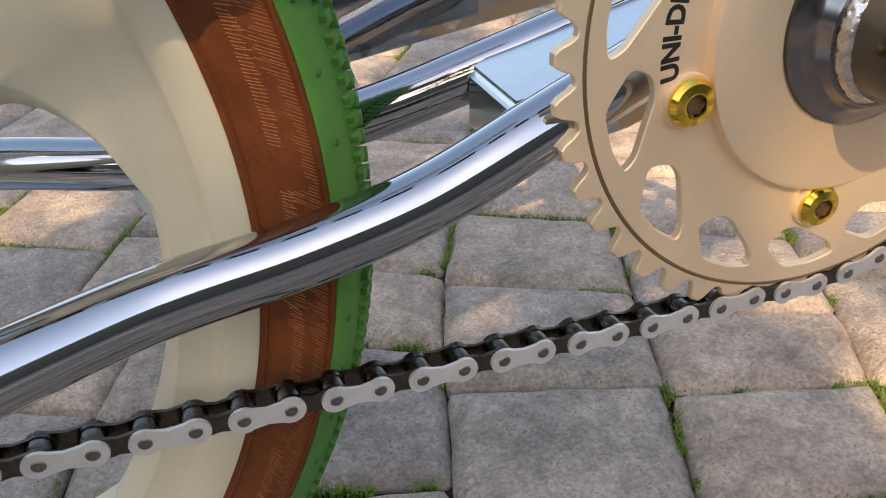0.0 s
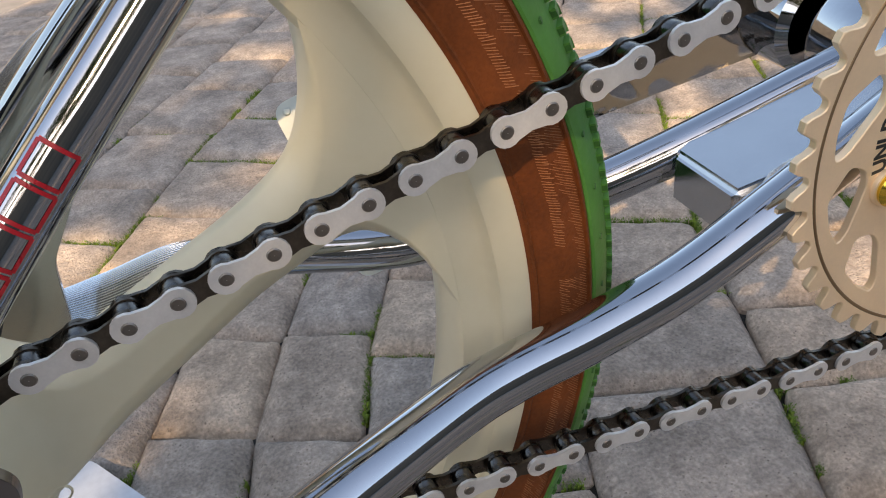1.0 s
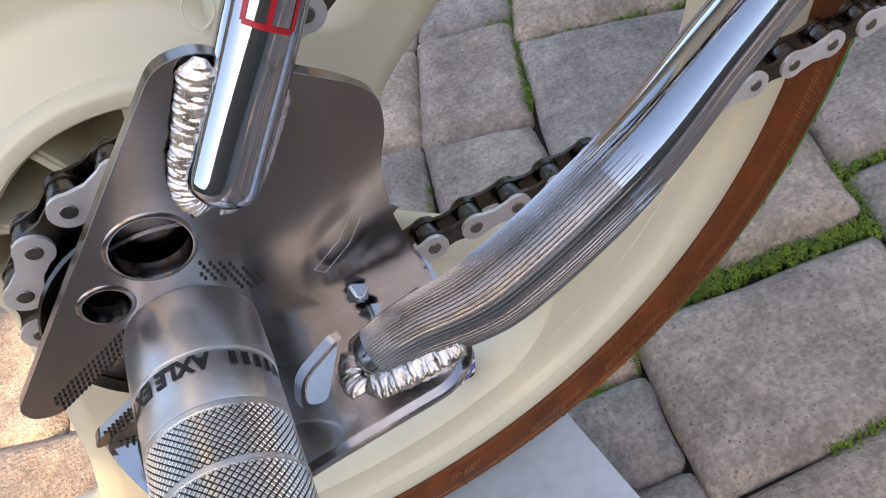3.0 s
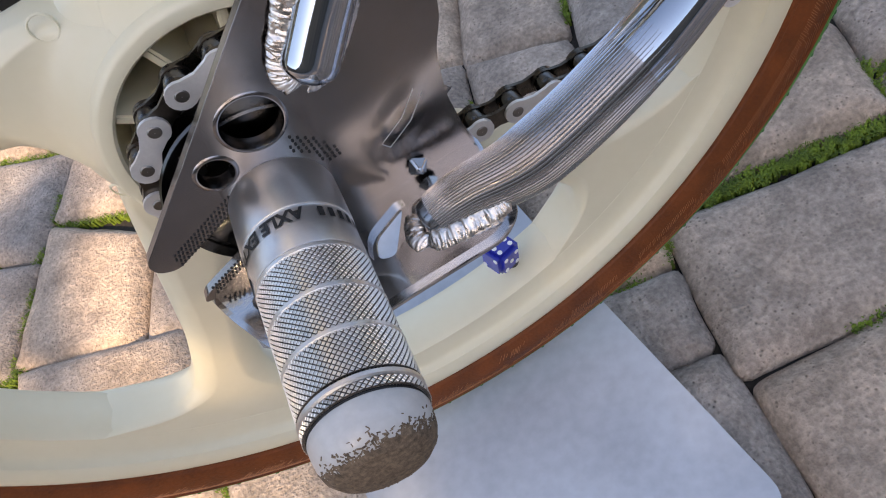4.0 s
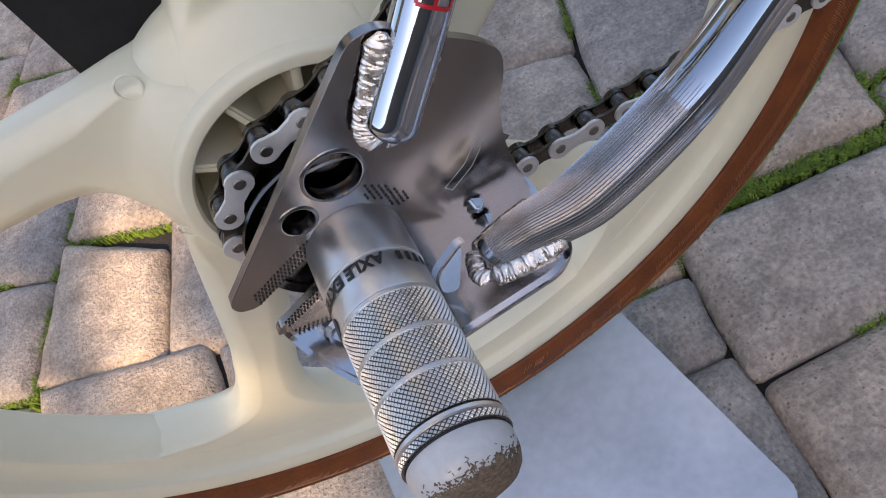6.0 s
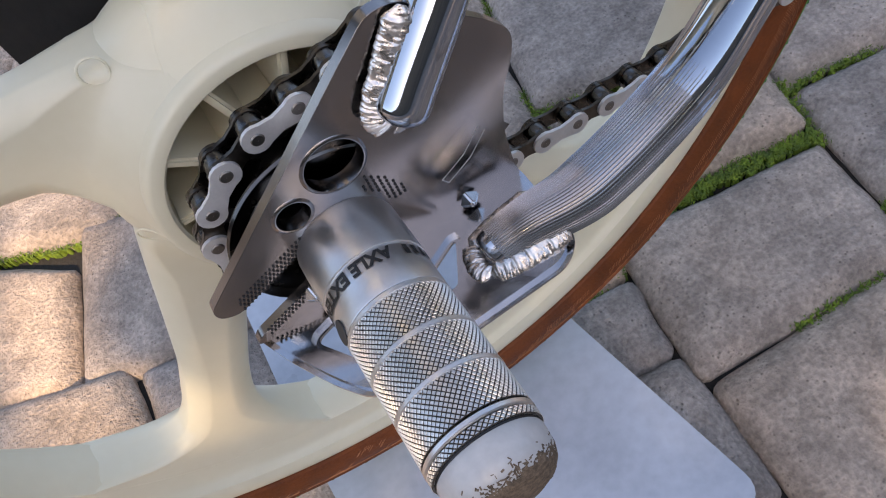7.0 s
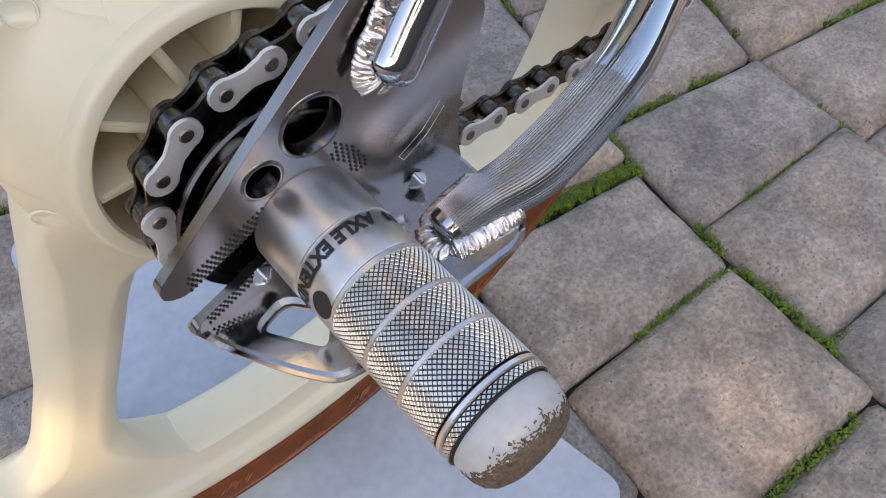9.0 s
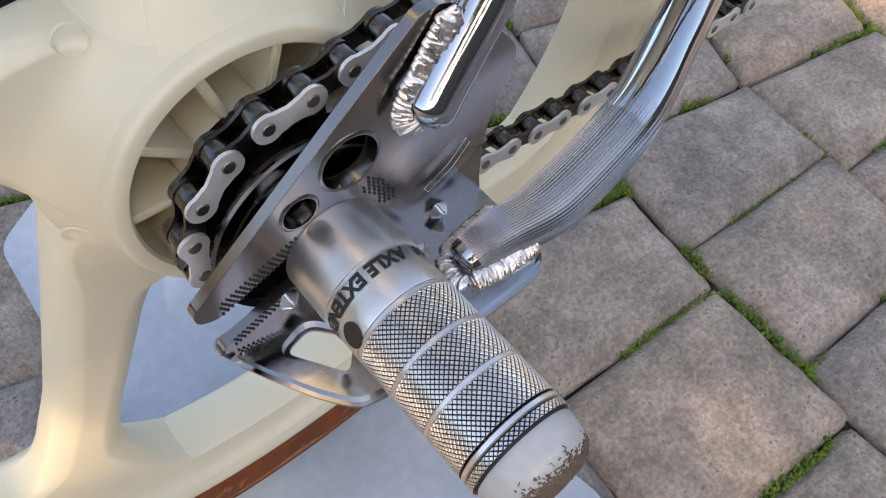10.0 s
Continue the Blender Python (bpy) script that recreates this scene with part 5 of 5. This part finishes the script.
ins = [[(x + 0.0072 * math.cos(radians(15 * k)), y + 0.0072 * math.sin(radians(15 * k))) for k in range(24)] for x in (-0.032, 0.0, 0.032) for y in (-0.034, 0.034)]
ins += [smooth_ring([(x0, -0.017), (x1, -0.017), (x1, 0.017), (x0, 0.017)], 0.004, 3) for x0, x1 in ((-0.040, -0.010), (0.010, 0.040))]
prism(bm, ring, lambda u, v, w: tuple(PM @ Vector((u, v, w - 0.010))), 0.020, ins)
body = part("pedal_body", bm, PEDAL, pedal, "white plastic platform pedal with cut-outs", sharp=30)
for x in (-0.046, -0.019, -0.013, 0.013, 0.019, 0.046):
    for y in (-0.041, -0.027, 0.0, 0.027, 0.041):
        bm = bmesh.new()
        quick_disc(bm, PM @ Matrix.Translation((x, y, 0.0108)), 0.0020, 0.0014, 0.0022, 10)
        part("pedal_stud", bm, PEDAL, body)
bm = bmesh.new()
tube(bm, [(0.034, 0.318, 0.271), (0.030, 0.372, 0.269)], 0.008, 24)
part("pedal_axle", bm, CHROME, pedal)

# white board under the wheel
bm = bmesh.new()
corners = [(-0.0740, 0.0930), (-0.0945, 0.2290), (-0.1110, 0.3680), (-0.1950, 0.4900), (-0.2560, 0.4500), (-0.2620, 0.2800), (-0.2600, 0.1600), (-0.2450, 0.0450)]
prism(bm, smooth_ring(corners, 0.012, 5), lambda u, v, w: (u, v, 0.0018 + w), 0.0095)
bmesh.ops.bevel(bm, geom=[e for e in bm.edges if len(e.link_faces) == 2 and e.calc_face_angle() > 1.0], offset=0.0022, segments=3, affect="EDGES")
tagged(mesh_object("white_board", bm, PLATE), "smooth white board lying flat on the paving under the wheel", "board")

# a tree behind the camera's side, whose crown shades the bicycle and lets spots of sun through
CROWN = SUN_DIR * 5.2
tree = tagged(holder("tree", (CROWN.x - 0.3, CROWN.y - 0.5, 0.0)), "leafy green tree that shades the paving", "tree")
BARK = material("bark", (0.10, 0.075, 0.055), 0.9, 0.0, 0.4, 8, 60, 0.8, 30)
LEAF = material("leaf", (0.045, 0.085, 0.018), 0.5, 0.0, 0.4, 3, 30, tint=(0.08, 0.12, 0.03))
bm = bmesh.new()
base = Vector((CROWN.x - 0.3, CROWN.y - 0.5, 0.0))
fork = base + Vector((0.05, 0.1, 1.9))
tube(bm, spline([base, base + Vector((0.06, 0.0, 0.9)), fork], 6), lambda s: 0.16 * (1 - 0.45 * s), 14)
part("trunk", bm, BARK, tree)
rnd = random.Random(31)
for k in range(7):
    end = CROWN + Vector((rnd.uniform(-1.2, 1.2), rnd.uniform(-0.8, 0.8), rnd.uniform(-0.2, 1.0)))
    mid = fork.lerp(end, 0.5) + Vector((rnd.uniform(-0.15, 0.15), rnd.uniform(-0.15, 0.15), 0.15))
    bm = bmesh.new()
    tube(bm, spline([fork, mid, end], 6), lambda s: 0.06 * (1 - 0.85 * s), 8)
    part("limb", bm, BARK, tree)


def shady(x, y):
    """Where the crown is thick enough to shade a spot of the ground."""
    # gaps set in the unseen crown so that sun reaches chosen spots
    for ax, ay, ar in ((-0.178, 0.415, 0.032), (-0.205, 0.360, 0.022), (-0.095, 0.515, 0.026)):
        if math.hypot(x - ax, y - ay) < ar:
            return False
    if math.hypot(x - 0.155, y - 0.62) < 0.10 and rnd.random() < 0.42:
        return False
    v = noise.noise(Vector((x * 6.5, y * 6.5, 2.0))) + 0.5 * noise.noise(Vector((x * 15.0, y * 15.0, 7.0)))
    # leaves set to draw a chosen shadow edge and stripe on the ground
    if -0.52 < x < -0.29 and 0.32 < y < 0.64:
        return x > (-0.345 if y < 0.47 else -0.312) + 0.02 * v or abs(x + 0.462 + 0.05 * v) < 0.024
    right = 0.405 if y < 0.43 else 0.275
    d = max(x - right, -0.295 - x, y - 0.66, -0.10 - y)
    if d < 0.05 * v:
        return True
    if y < -0.10:
        return y > -0.55 + 0.12 * v + rnd.gauss(0, 0.09) or v > 0.25
    if y > 0.86 and x < -0.05:
        return v > -0.55
    if y > 0.95 and x < 0.25:
        return v > -0.35
    return v > (0.08 if y > 0.66 else 0.36 if x < -0.295 else 0.32)


bm = bmesh.new()
spots = [(rnd.uniform(-1.7, 1.5), rnd.uniform(-1.3, 2.2)) for _ in range(26000)]
# extra unseen leaves added to block a spot of sun on the crank side
spots += [(rnd.uniform(0.10, 0.31), rnd.uniform(0.18, 0.42)) for _ in range(420)]
for gx, gy in spots:
    ragged = 1.0 + 0.5 * noise.noise(Vector((gx * 3.0, gy * 3.0, 5.0)))
    if ((gx + 0.1) / 1.5) ** 2 + ((gy - 0.45) / 1.65) ** 2 > ragged or not shady(gx, gy):
        continue
    p = Vector((gx, gy, 0.0)) + SUN_DIR * rnd.uniform(4.3, 6.2)
    m = Matrix.Translation(p) @ Euler((rnd.uniform(-0.9, 0.9), rnd.uniform(-0.9, 0.9), rnd.uniform(0, 6.28))).to_matrix().to_4x4()
    ln, w = rnd.uniform(0.035, 0.06), rnd.uniform(0.015, 0.026)
    a, b, c, d = [bm.verts.new(m @ Vector(q)) for q in ((-ln, 0, 0), (0, -w, 0.006), (ln, 0, 0), (0, w, 0.006))]
    bm.faces.new((a, b, c))
    bm.faces.new((a, c, d))
tagged(part("crown", bm, LEAF, tree, "crown of many small green leaves", smooth=False), kind="stuff")

# plain unseen fence added round the yard to darken reflections; stands behind the path
bm = bmesh.new()
YARD = ((-8.0, -3.0), (8.0, -3.0), (8.0, 8.0), (-8.0, 8.0))
prism(bm, [(x * 1.02, y + (0.12 if y > 0 else -0.12)) for x, y in YARD], lambda u, v, w: (u, v, w - 0.004), 1.9, [YARD])
tagged(mesh_object("added_fence", bm, ADDED_FENCE, False), "unseen brown yard fence added to darken reflections", "fence", kind="structure")
